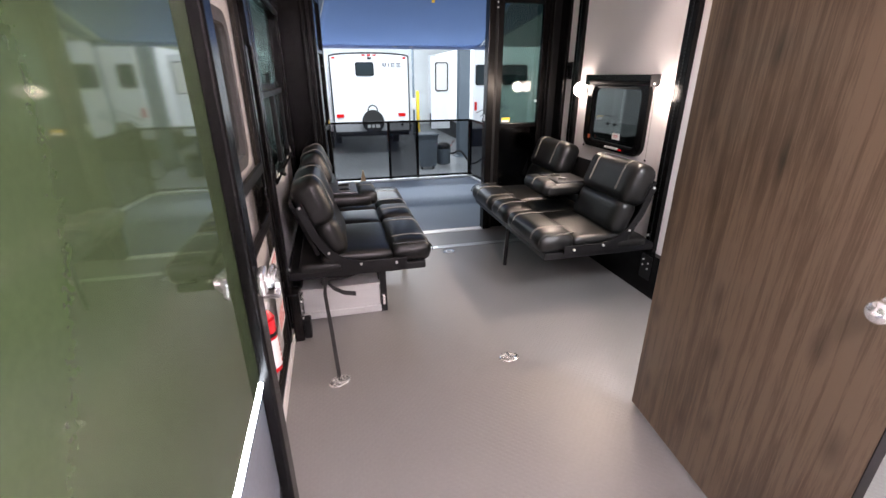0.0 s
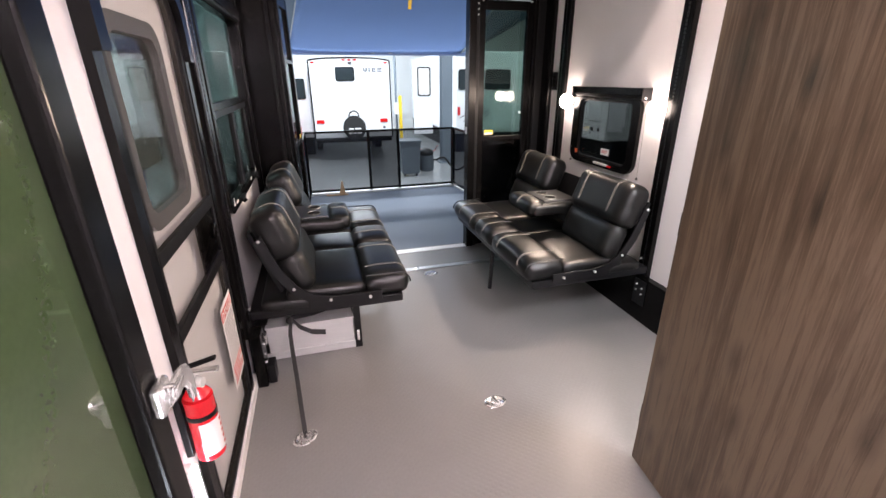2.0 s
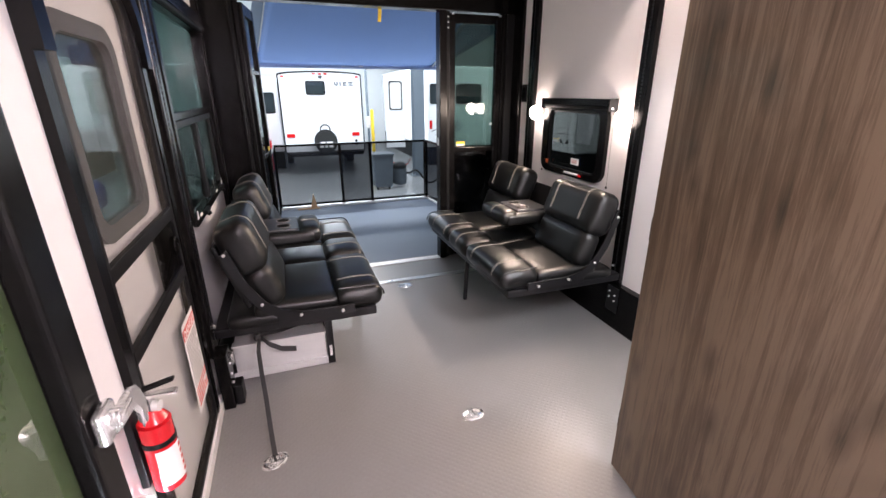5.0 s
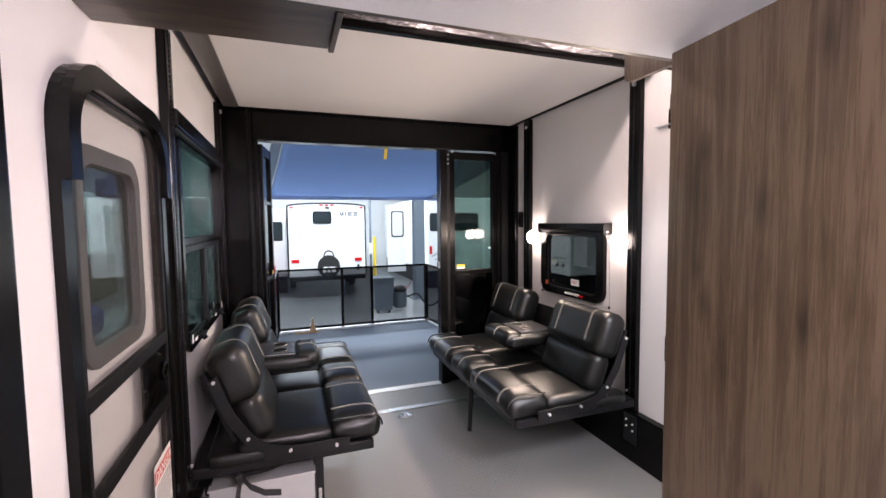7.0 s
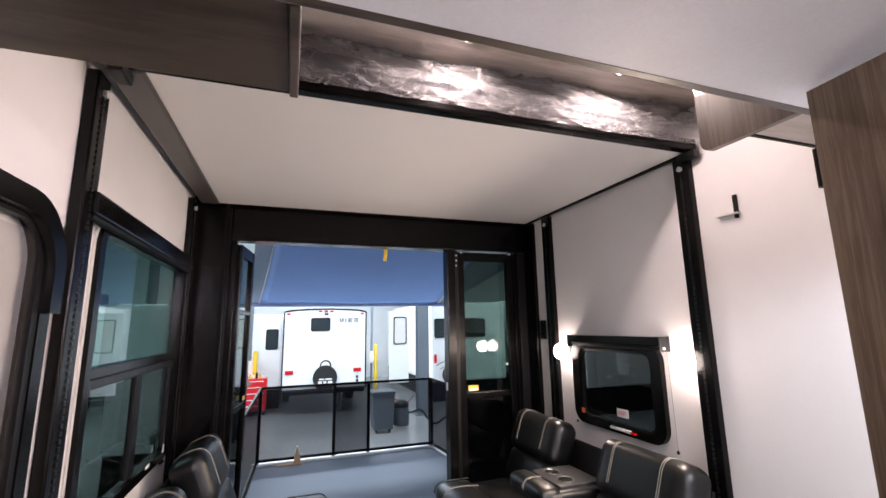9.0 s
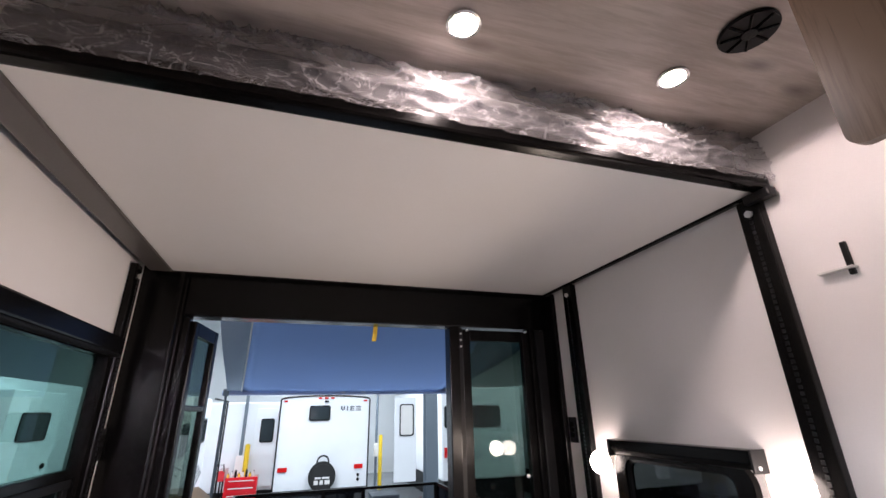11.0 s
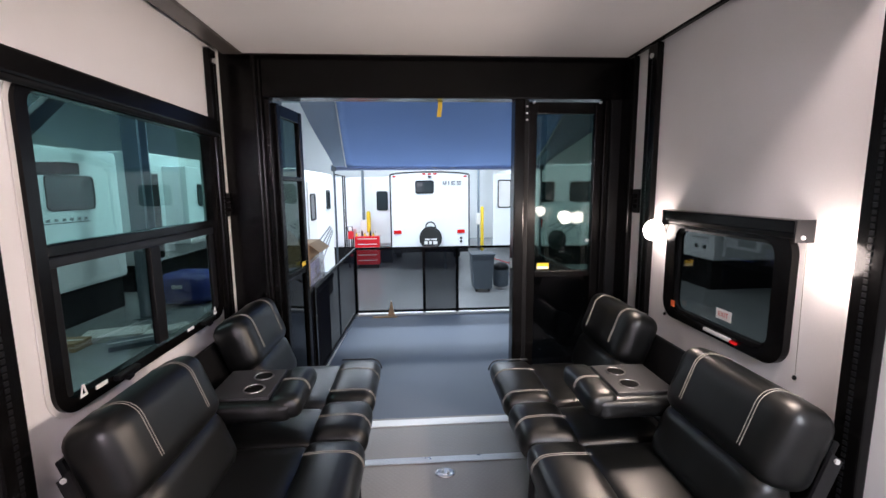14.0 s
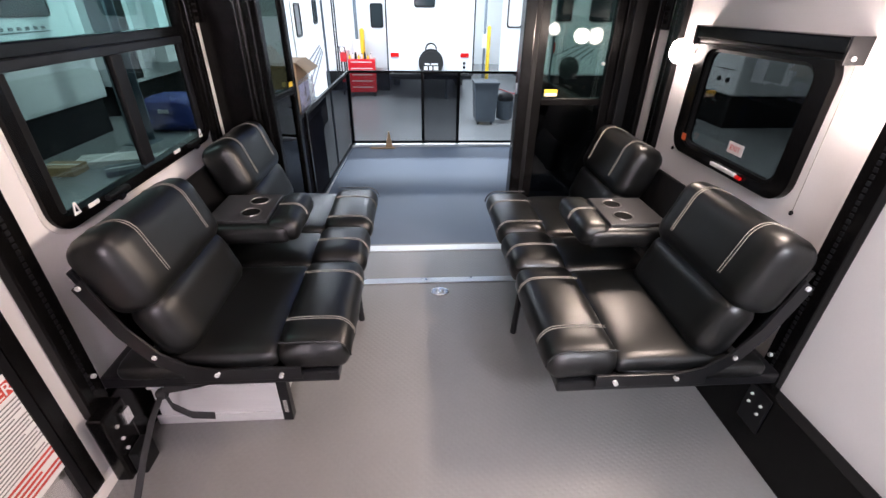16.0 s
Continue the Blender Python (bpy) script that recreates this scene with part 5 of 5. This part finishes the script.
def dark_window(parent, c, w, h, axis, out, label=""):
    """A rounded dark window set on a vehicle face; axis x or y is the way it looks."""
    m = at_x(c[1], c[2]) if axis == "x" else at_y(c[0], c[2])
    d = c[0] if axis == "x" else c[1]
    f = part("window", frame_loop(rounded(w, h, min(w, h) * 0.16), rounded(w - 0.06, h - 0.06, min(w, h) * 0.12), d - 0.01 * out, d + 0.02 * out, m), BLACKMAT, parent, label)
    part("pane", slab(rounded(w - 0.05, h - 0.05, min(w, h) * 0.12), d + 0.002 * out, d + 0.010 * out, m), VEHGLASS, f)


VEHGLASS = material("vehicle_glass", (0.03, 0.04, 0.045), 0.06)
GRAPHIC = material("grey_graphic", (0.16, 0.17, 0.19), 0.4)

# trailer seen from the deck
TY = 14.5
tr = thing("travel_trailer", "white travel trailer seen from behind with spare wheel", "trailer", (1.75, TY, GZ))
o = [(0.60, -0.20), (2.90, -0.20), (2.90, 1.86)] + [(1.75 + 1.15 * math.cos(radians(a)), 1.86 + 0.09 * math.sin(radians(a))) for a in range(15, 180, 15)] + [(0.60, 1.86)]
part("body", slab(o, TY, TY + 6.0, YF), WHITE, tr)
own = bmesh.new()
for i in range(len(o)):
    p, q = o[i], o[(i + 1) % len(o)]
    rod((p[0], TY - 0.01, p[1]), (q[0], TY - 0.01, q[1]), 0.02, 6, bm=own)
part("edge_trim", own, BLACKMAT, tr, "dark edge moulding")
dark_window(tr, (1.595, TY - 0.012, 1.53), 0.54, 0.36, "y", -1)
for x in (0.72, 1.58, 1.74, 1.90, 2.78):
    part("marker_light", bx(x - 0.045, x + 0.045, TY - 0.035, TY - 0.005, 1.80 + (0.07 if 1 < x < 2.5 else 0), 1.84 + (0.07 if 1 < x < 2.5 else 0), 0.006), REDLENS, tr)
part("camera_mount", bx(1.70, 1.80, TY - 0.05, TY - 0.005, 1.79, 1.83, 0.006), BLACKMAT, tr)
for x in (0.79, 2.66):
    part("tail_light", bx(x - 0.11, x + 0.11, TY - 0.04, TY - 0.005, 0.22, 0.32, 0.01), REDLENS, tr)
for z in (0.08, -0.02):
    part("outlet_cap", rod((2.66, TY - 0.03, z), (2.66, TY, z), 0.035, 14), BLACKMAT, tr)
# name in plain strokes
nm = part("name_plate", bx(2.13, 2.17, TY - 0.014, TY - 0.006, 1.60, 1.69), GRAPHIC, tr, "dark grey lettering strokes")
for x0, x1, z0, z1 in ((2.17, 2.20, 1.58, 1.62), (2.20, 2.24, 1.60, 1.69), (2.29, 2.32, 1.58, 1.69), (2.38, 2.41, 1.58, 1.69), (2.41, 2.49, 1.58, 1.60), (2.41, 2.49, 1.665, 1.69), (2.41, 2.48, 1.625, 1.645), (2.54, 2.67, 1.58, 1.60), (2.54, 2.66, 1.625, 1.645), (2.54, 2.67, 1.665, 1.69)):
    part("stroke", bx(x0, x1, TY - 0.014, TY - 0.006, z0, z1), GRAPHIC, nm)
sw = part("spare_wheel", rod((1.75, TY - 0.26, 0.10), (1.75, TY - 0.06, 0.10), 0.33, 32, bev=0.05), RUBBER, tr, "spare wheel in a black cover", smooth=True)
for x0, x1, z0, z1 in ((1.58, 1.72, 0.06, 0.10), (1.75, 1.93, 0.06, 0.10), (1.56, 1.66, -0.06, 0.03), (1.70, 1.78, -0.06, 0.03), (1.82, 1.94, -0.06, 0.03)):
    part("cover_print", bx(x0, x1, TY - 0.268, TY - 0.2605, z0, z1), PAPER, sw)
part("cable_coil", ring((1.75, TY - 0.2, 0.42), (0, 1, 0.1), 0.14, 0.02), RUBBER, tr)
part("bumper", bx(0.65, 2.85, TY - 0.16, TY - 0.02, -0.30, -0.20, 0.01), BLACKMAT, tr)
part("jack", rod((2.2, TY + 0.2, GZ), (2.2, TY + 0.2, -0.2), 0.04, 12), GREYST, tr)
for x in (0.72, 2.78):
    for y in (TY + 2.6, TY + 3.5):
        part("wheel", rod((x - 0.1, y, GZ + 0.35), (x + 0.1, y, GZ + 0.35), 0.35, 26), RUBBER, tr)

tr.location.x -= 0.165
tr.scale.z = 1.04

# entry side of another coach, left of the trailer
co = thing("white_coach", "white coach corner with a side door, behind the trailer", "trailer", (-0.6, 16.5, GZ), "parked white coaches")
part("body", bx(-2.64, 0.40, 16.0, 22.0, -0.3, 1.95, 0.05), WHITE, co)
d = part("door", bx(-0.24, 0.345, 15.955, 15.998, -0.2, 1.78, 0.01), WHITE, co)
dark_window(co, (0.09, 15.95, 1.20), 0.36, 0.62, "y", -1)
part("skirt", bx(-2.62, 0.38, 16.02, 21.9, GZ, -0.301), BLACKMAT, co)

for x, y in ((-0.34, 15.72), (3.75, 18.4), (-2.6, 20.0)):
    bo = thing("bollard", "yellow steel bollard on the concrete", "bollard", (x, y, GZ), "yellow bollards")
    part("post", rod((x, y, GZ), (x, y, 0.88), 0.065, 18, bev=0.025), YELLOW, bo)
for x, y in ((-0.50, 15.8), (3.68, 18.9)):
    pi = thing("wall_pipe", "grey vertical pipe behind a bollard", "pipe", (x, y, GZ), "grey pipes")
    part("tube", rod((x, y, GZ), (x, y, 5.5), 0.045, 14), GREYST, pi)
    part("flange", rod((x, y, GZ), (x, y, GZ + 0.03), 0.09, 14), GREYST, pi)
    part("box", bx(x - 0.1, x + 0.1, y - 0.12, y - 0.045, 0.15, 0.6, 0.01), WHITEPL, pi)


def column(x, y, w, label):
    c = thing("steel_column", label, "column", (x, y, GZ), "steel columns")
    part("web", bx(x - 0.012, x + 0.012, y - w / 2, y + w / 2, GZ + 0.02, 5.55), GREYST, c)
    for s in (-1, 1):
        part("flange", bx(x - w / 2, x + w / 2, y + s * w / 2 - 0.012, y + s * w / 2 + 0.012, GZ + 0.02, 5.55), GREYST, c)
    part("base_plate", bx(x - w * 0.8, x + w * 0.8, y - w * 0.8, y + w * 0.8, GZ, GZ + 0.02), GREYST, c)
    return c


column(4.15, 13.4, 0.30, "grey steel column by the open coach door")
column(-4.0, 10.3, 0.28, "dark grey steel column outside the window")
column(-4.4, 20.5, 0.28, "dark grey steel column")

# coach on the right of the trailer
co = thing("white_coach", "white coach with its side door open, beyond the column", "trailer", (6.0, 15.5, GZ), "parked white coaches")
part("body", bx(4.95, 7.6, 15.0, 22.0, -0.25, 2.3, 0.06), WHITE, co)
part("skirt", bx(5.0, 7.5, 15.05, 21.9, GZ, -0.251), BLACKMAT, co)
dark_window(co, (5.25, 14.99, 1.45), 0.42, 0.62, "y", -1)
dark_window(co, (6.4, 14.99, 1.45), 0.9, 0.62, "y", -1)
for k in range(4):
    part("graphic", turned(bx(-0.45, 0.45, -0.004, 0.004, -0.012, 0.012), Matrix.Translation((5.5 + 0.12 * k, 14.99, 0.45 - 0.09 * k)) @ Matrix.Rotation(radians(-24 - 4 * k), 4, "Y")), GRAPHIC, co)
part("tail_light", bx(5.02, 5.1, 14.96, 14.998, 0.35, 0.62, 0.01), REDLENS, co)
dr = part("open_door", bx(3.55, 4.18, 15.02, 15.06, -0.2, 2.0, 0.01), WHITE, co, "open white coach door")
part("door_window", frame_loop(rounded(0.42, 0.86, 0.07), rounded(0.36, 0.80, 0.06), 15.0, 15.02, at_y(3.9, 1.40)), BLACKMAT, dr)
part("door_pane", slab(rounded(0.37, 0.81, 0.06), 15.012, 15.018, at_y(3.9, 1.40)), WHITEPL, dr)
part("vent_fan", ball((5.45, 14.6, 0.0), 0.28, 0.3, 0.3), RUBBER, co, "black wheel cover", smooth=True)

# coach to the left of the deck
co = thing("white_coach", "white coach side with dark windows and grey swoosh", "trailer", (-2.0, 12.0, GZ), "parked white coaches")
part("body", bx(-1.9, -0.80, 9.2, 12.2, -0.25, 1.93, 0.06), WHITE, co)
part("skirt", bx(-1.85, -0.86, 9.25, 12.1, GZ, -0.251), BLACKMAT, co)
part("side_door", bx(-0.798, -0.775, 9.7, 10.35, -0.1, 1.72, 0.01), WHITEPL, co)
dark_window(co, (-0.775, 10.03, 1.25), 0.4, 0.5, "x", 1)
dark_window(co, (-0.795, 11.6, 1.35), 0.36, 0.42, "x", 1)
for k in range(4):
    part("graphic", turned(bx(-0.004, 0.004, -0.8, 0.8, -0.02, 0.02), Matrix.Translation((-0.79, 10.9 + 0.12 * k, 0.62 - 0.1 * k)) @ Matrix.Rotation(radians(9 + 4 * k), 4, "X")), GRAPHIC, co)
part("ladder_rail", pipe([(-0.6, 12.5, -0.1), (-0.6, 12.5, 1.9), (-0.82, 12.5, 1.94)], 0.018), BLACKMAT, co)
part("ladder_rail", pipe([(-0.6, 12.8, -0.1), (-0.6, 12.8, 1.9), (-0.82, 12.8, 1.94)], 0.018), BLACKMAT, co)
for y in (10.4, 11.3):
    part("wheel", rod((-1.0, y, GZ + 0.36), (-0.82, y, GZ + 0.36), 0.36, 26), RUBBER, co)

# tool chest, bin and carton by the deck
tc = thing("tool_chest", "red steel tool chest with bottles on top", "tool chest", (-0.15, 15.2, GZ))
part("cabinet", bx(-0.53, 0.23, 15.0, 15.45, GZ + 0.12, 0.15, 0.015), RED, tc)
for k in range(5):
    z = GZ + 0.15 + 0.165 * k
    part("drawer", bx(-0.50, 0.20, 14.982, 14.999, z, z + 0.14, 0.006), RED, tc)
    part("handle", bx(-0.44, 0.14, 14.966, 14.981, z + 0.105, z + 0.125, 0.004), ALU, tc)
for x in (-0.46, 0.16):
    for y in (15.06, 15.39):
        part("caster", rod((x - 0.02, y, GZ + 0.06), (x + 0.02, y, GZ + 0.06), 0.06, 16), RUBBER, tc)
tc.location.x -= 0.18
for i in range(8):
    x = -0.66 + 0.085 * i
    jar = thing("tool_bottle", "small bottle on the red tool chest", "bottle", (x, 15.1, 0.15), "bottles on the chest")
    hgt = 0.08 + 0.035 * ((i * 7) % 3)
    part("bottle", rod((x, 15.1, 0.15), (x, 15.1, 0.15 + hgt), 0.028, 12, bev=0.006), (YELLOW, PAPER, BLACKMAT)[i % 3], jar)
    part("cap", rod((x, 15.1, 0.15 + hgt), (x, 15.1, 0.175 + hgt), 0.013, 10), BLACKMAT, jar)
rc_ = thing("red_cart", "red shop cart with black push handle", "cart", (-0.65, 16.0, GZ))
part("tray", bx(-0.74, -0.56, 15.2, 15.9, 0.05, 0.30, 0.02), RED, rc_)
part("shelf", bx(-0.73, -0.57, 15.22, 15.88, -0.5, -0.42, 0.02), RED, rc_)
for x in (-0.72, -0.58):
    for y in (15.25, 15.85):
        part("leg", rod((x, y, GZ), (x, y, 0.06), 0.02, 10), BLACKMAT, rc_)
part("push_handle", pipe([(-0.72, 15.2, 0.28), (-0.72, 15.05, 0.45), (-0.58, 15.05, 0.45), (-0.58, 15.2, 0.28)], 0.016), BLACKMAT, rc_)
rc_.location.x -= 0.2
wb = thing("work_cart", "dark steel work cart beside the deck railing", "cart", (0.0, 6.05, GZ))
part("top", bx(-0.42, 0.225, 5.7, 6.5, 0.62, 0.68, 0.006), GREYST, wb)
part("cabinet", bx(-0.40, 0.18, 5.75, 6.45, GZ + 0.1, 0.619, 0.01), BLACKMAT, wb)
for x in (-0.36, 0.14):
    for y in (5.8, 6.4):
        part("caster", rod((x - 0.02, y, GZ + 0.052), (x + 0.02, y, GZ + 0.052), 0.052, 14), RUBBER, wb)
cb = thing("carton", "open cardboard carton with a lavender label", "box", (0.1, 5.75, 0.68))
part("box", bx(0.0, 0.20, 5.55, 5.95, 0.681, 1.10, 0.003), CARD, cb)
part("flap", turned(bx(0, 0.12, 0, 0.40, 0, 0.004), Matrix.Translation((0.20, 5.55, 1.10)) @ Matrix.Rotation(radians(38), 4, "Y")), CARD, cb)
part("flap", turned(bx(-0.12, 0, 0, 0.40, 0, 0.004), Matrix.Translation((0.0, 5.55, 1.10)) @ Matrix.Rotation(radians(50), 4, "Y")), CARD, cb)
part("label_sheet", bx(0.02, 0.18, 5.546, 5.5495, 0.70, 0.90), worn(material("lavender_print", (0.45, 0.45, 0.72), 0.5), 20, 0.2, 60, 0.0, 0.05), cb)
part("label_sheet", bx(0.2005, 0.204, 5.57, 5.93, 0.70, 0.93), bpy.data.materials["lavender_print"], cb)
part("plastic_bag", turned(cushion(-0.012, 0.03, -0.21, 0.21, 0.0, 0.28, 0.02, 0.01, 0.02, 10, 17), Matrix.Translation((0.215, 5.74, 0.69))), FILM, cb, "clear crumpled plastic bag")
for k, (y, h) in enumerate(((6.12, 0.22), (6.34, 0.15))):
    pu = thing("power_tool", "black cordless tool lying on the work cart", "tool", (-0.05, y, 0.68), "cordless tools")
    part("motor", rod((-0.2, y, 0.74), (0.08, y + 0.05, 0.80), 0.05, 14, bev=0.01), BLACKMAT, pu)
    part("grip", bx(-0.1, -0.05, y - 0.03, y + 0.03, 0.68, 0.75, 0.01), BLACKMAT, pu)
bn = thing("waste_bin", "grey wheeled waste bin on the concrete", "bin", (2.7, 11.85, GZ))
part("body", slab([(-0.21, 0.08), (0.21, 0.08), (0.26, 0.86), (-0.26, 0.86)], 11.6, 12.1, at_y(2.70, GZ), bev=0.01), GREYPL, bn)
part("rim", bx(2.42, 2.98, 11.57, 12.13, GZ + 0.86, GZ + 0.91, 0.015), GREYPL, bn)
for x in (2.55, 2.85):
    part("caster", rod((x - 0.02, 11.7, GZ + 0.04), (x + 0.02, 11.7, GZ + 0.04), 0.04, 14), RUBBER, bn)
vac = thing("shop_vacuum", "dark shop vacuum with a hose on the floor", "vacuum cleaner", (3.2, 12.0, GZ))
part("drum", rod((3.2, 12.0, GZ + 0.06), (3.2, 12.0, GZ + 0.5), 0.19, 22, bev=0.03), GREYPL, vac)
part("head", ball((3.2, 12.0, GZ + 0.52), 0.19, 0.19, 0.13), BLACKMAT, vac, smooth=True)
part("hose", pipe([(3.35, 11.95, GZ + 0.35)] + [(3.45 + 0.09 * i, 11.9 - 0.05 * math.sin(i), GZ + 0.35 + 0.12 * math.sin(i * 0.8) - 0.03 * i) for i in range(11)], 0.025), RUBBER, vac)
ho = thing("red_air_hose", "thin red air hose lying on the concrete", "hose", (4.0, 16.0, GZ))
part("hose", pipe([(3.4 + 0.09 * i, 16.0 + 0.6 * math.sin(i * 0.5), GZ + 0.012) for i in range(16)], 0.012), RED, ho)

# ---------------------------------------------------------------- beyond the side windows
co = thing("white_coach", "large white coach outside the tinted window", "trailer", (-6.2, 9.0, GZ), "parked white coaches")
part("body", bx(-7.6, -5.0, 4.0, 11.3, -0.2, 2.35, 0.08), WHITE, co)
part("skirt", bx(-7.5, -5.08, 4.1, 11.2, GZ, -0.201), BLACKMAT, co)
dark_window(co, (-4.995, 10.0, 1.55), 1.1, 0.62, "x", 1)
dark_window(co, (-4.995, 7.6, 1.55), 1.3, 0.62, "x", 1)
dark_window(co, (-4.995, 5.4, 1.55), 0.7, 0.62, "x", 1)
part("name_strokes", bx(-4.998, -4.99, 9.0, 10.4, 1.02, 1.04), GRAPHIC, co, "thin grey lettering stroke")
for i in range(8):
    part("stroke", bx(-4.998, -4.99, 9.05 + i * 0.17, 9.13 + i * 0.17, 1.06, 1.11 + 0.03 * ((i * 3) % 3)), GRAPHIC, co)
co = thing("white_coach", "white coach with an open slide room", "trailer", (-6.2, 15.0, GZ), "parked white coaches")
part("body", bx(-7.6, -5.3, 12.4, 19.0, -0.2, 2.5, 0.08), WHITE, co)
part("slide_room", bx(-5.295, -4.7, 13.4, 15.6, 0.2, 2.2, 0.03), WHITE, co)
part("skirt", bx(-7.5, -5.4, 12.5, 18.9, GZ, -0.201), BLACKMAT, co)
# black sheet on the uncut body stands in for the shade of a door gap
part("door_gap_shade", bx(-5.298, -5.28, 12.6, 13.2, -0.1, 2.0), BLACKMAT, co)
dark_window(co, (-4.695, 14.5, 1.45), 1.2, 0.6, "x", 1)
part("latch", rod((-4.69, 15.3, 0.6), (-4.66, 15.3, 0.6), 0.06, 14), BLACKMAT, co)
co = thing("white_coach", "white coach seen through the small dark window", "trailer", (9.0, 14.0, GZ), "parked white coaches")
part("body", bx(8.0, 10.4, 11.2, 18.0, -0.15, 2.4, 0.06), WHITE, co)
part("skirt", bx(8.06, 10.3, 11.3, 17.9, GZ, -0.151), BLACKMAT, co)
for y in (11.5, 11.8):
    part("latch", rod((7.97, y, 0.15), (8.0, y, 0.15), 0.05, 12), BLACKMAT, co)
part("hatch_seam", bx(7.994, 7.999, 11.4, 12.0, 0.35, 0.37), BLACKMAT, co)
ar = thing("side_awning", "black folding arm of a furled awning outside the window", "awning", (-0.3, 3.7, 2.0))
part("strut", turned(bx(-0.02, 0.02, -0.52, 0.52, -0.028, 0.028, 0.006), Matrix.Translation((-0.32, 3.75, 1.97)) @ Matrix.Rotation(radians(40), 4, "X")), BLACKMAT, ar)
part("pivot_block", bx(-0.36, -0.28, 3.30, 3.50, 1.60, 1.68, 0.01), BLACKMAT, ar)
part("wall_plate", bx(-0.30, -0.0352, 3.32, 3.40, 1.62, 1.66, 0.005), BLACKMAT, ar)
bb = thing("blue_tarp_bundle", "blue tarp bundle lying on the concrete", "tarp", (-3.8, 11.4, GZ))
own = cushion(-4.4, -3.3, 11.0, 12.0, GZ, GZ + 0.62, 0.2, 0.08, 0.06, 12, 7)
part("tarp", own, BLUE, bb)
part("tarp_tag", bx(-3.95, -3.75, 10.93, 10.96, GZ + 0.40, GZ + 0.47), PAPER, bb)
for k, (x, y, w, l, h) in enumerate(((-4.3, 8.6, 0.5, 0.35, 0.14), (-3.9, 9.1, 0.9, 0.5, 0.10), (-3.4, 8.7, 0.6, 0.4, 0.08), (-3.2, 9.3, 0.8, 0.3, 0.07), (-4.6, 8.0, 0.4, 0.3, 0.3))):
    pk = thing("carton", "flat carton lying on the warehouse floor", "box", (x, y, GZ), "cartons on the floor")
    part("box", turned(bx(-w / 2, w / 2, -l / 2, l / 2, 0.0, h, 0.006), Matrix.Translation((x, y, GZ)) @ Matrix.Rotation(0.3 * k, 4, "Z")), (CARD, PAPER, GREYPL, PAPER, YELLOW)[k], pk)
    part("tape", turned(bx(-w / 2 - 0.002, w / 2 + 0.002, -0.025, 0.025, h, h + 0.002), Matrix.Translation((x, y, GZ)) @ Matrix.Rotation(0.3 * k, 4, "Z")), PAPER, pk)

# added fixture for the fill lamp behind the wood door, never in view
fx = thing("ceiling_puck_light", "unseen round ceiling light added behind the hall door", "lamp", (2.08, 1.30, HALL_Z), "ceiling puck lights")
part("rim", ring((2.08, 1.30, HALL_Z - 0.006), (0, 0, 1), 0.06, 0.008), CHROME, fx)
part("lens", rod((2.08, 1.30, HALL_Z - 0.012), (2.08, 1.30, HALL_Z - 0.001), 0.055, 22), PUCKGLOW, fx, "glowing lens")
for ly in (0.35, -0.6):
    fx = thing("ceiling_puck_light", "round lit ceiling light of the hall", "lamp", (0.95, ly, HALL_Z), "ceiling puck lights")
    part("rim", ring((0.95, ly, HALL_Z - 0.006), (0, 0, 1), 0.06, 0.008), CHROME, fx)
    part("lens", rod((0.95, ly, HALL_Z - 0.012), (0.95, ly, HALL_Z - 0.001), 0.055, 22), PUCKGLOW, fx, "glowing lens")
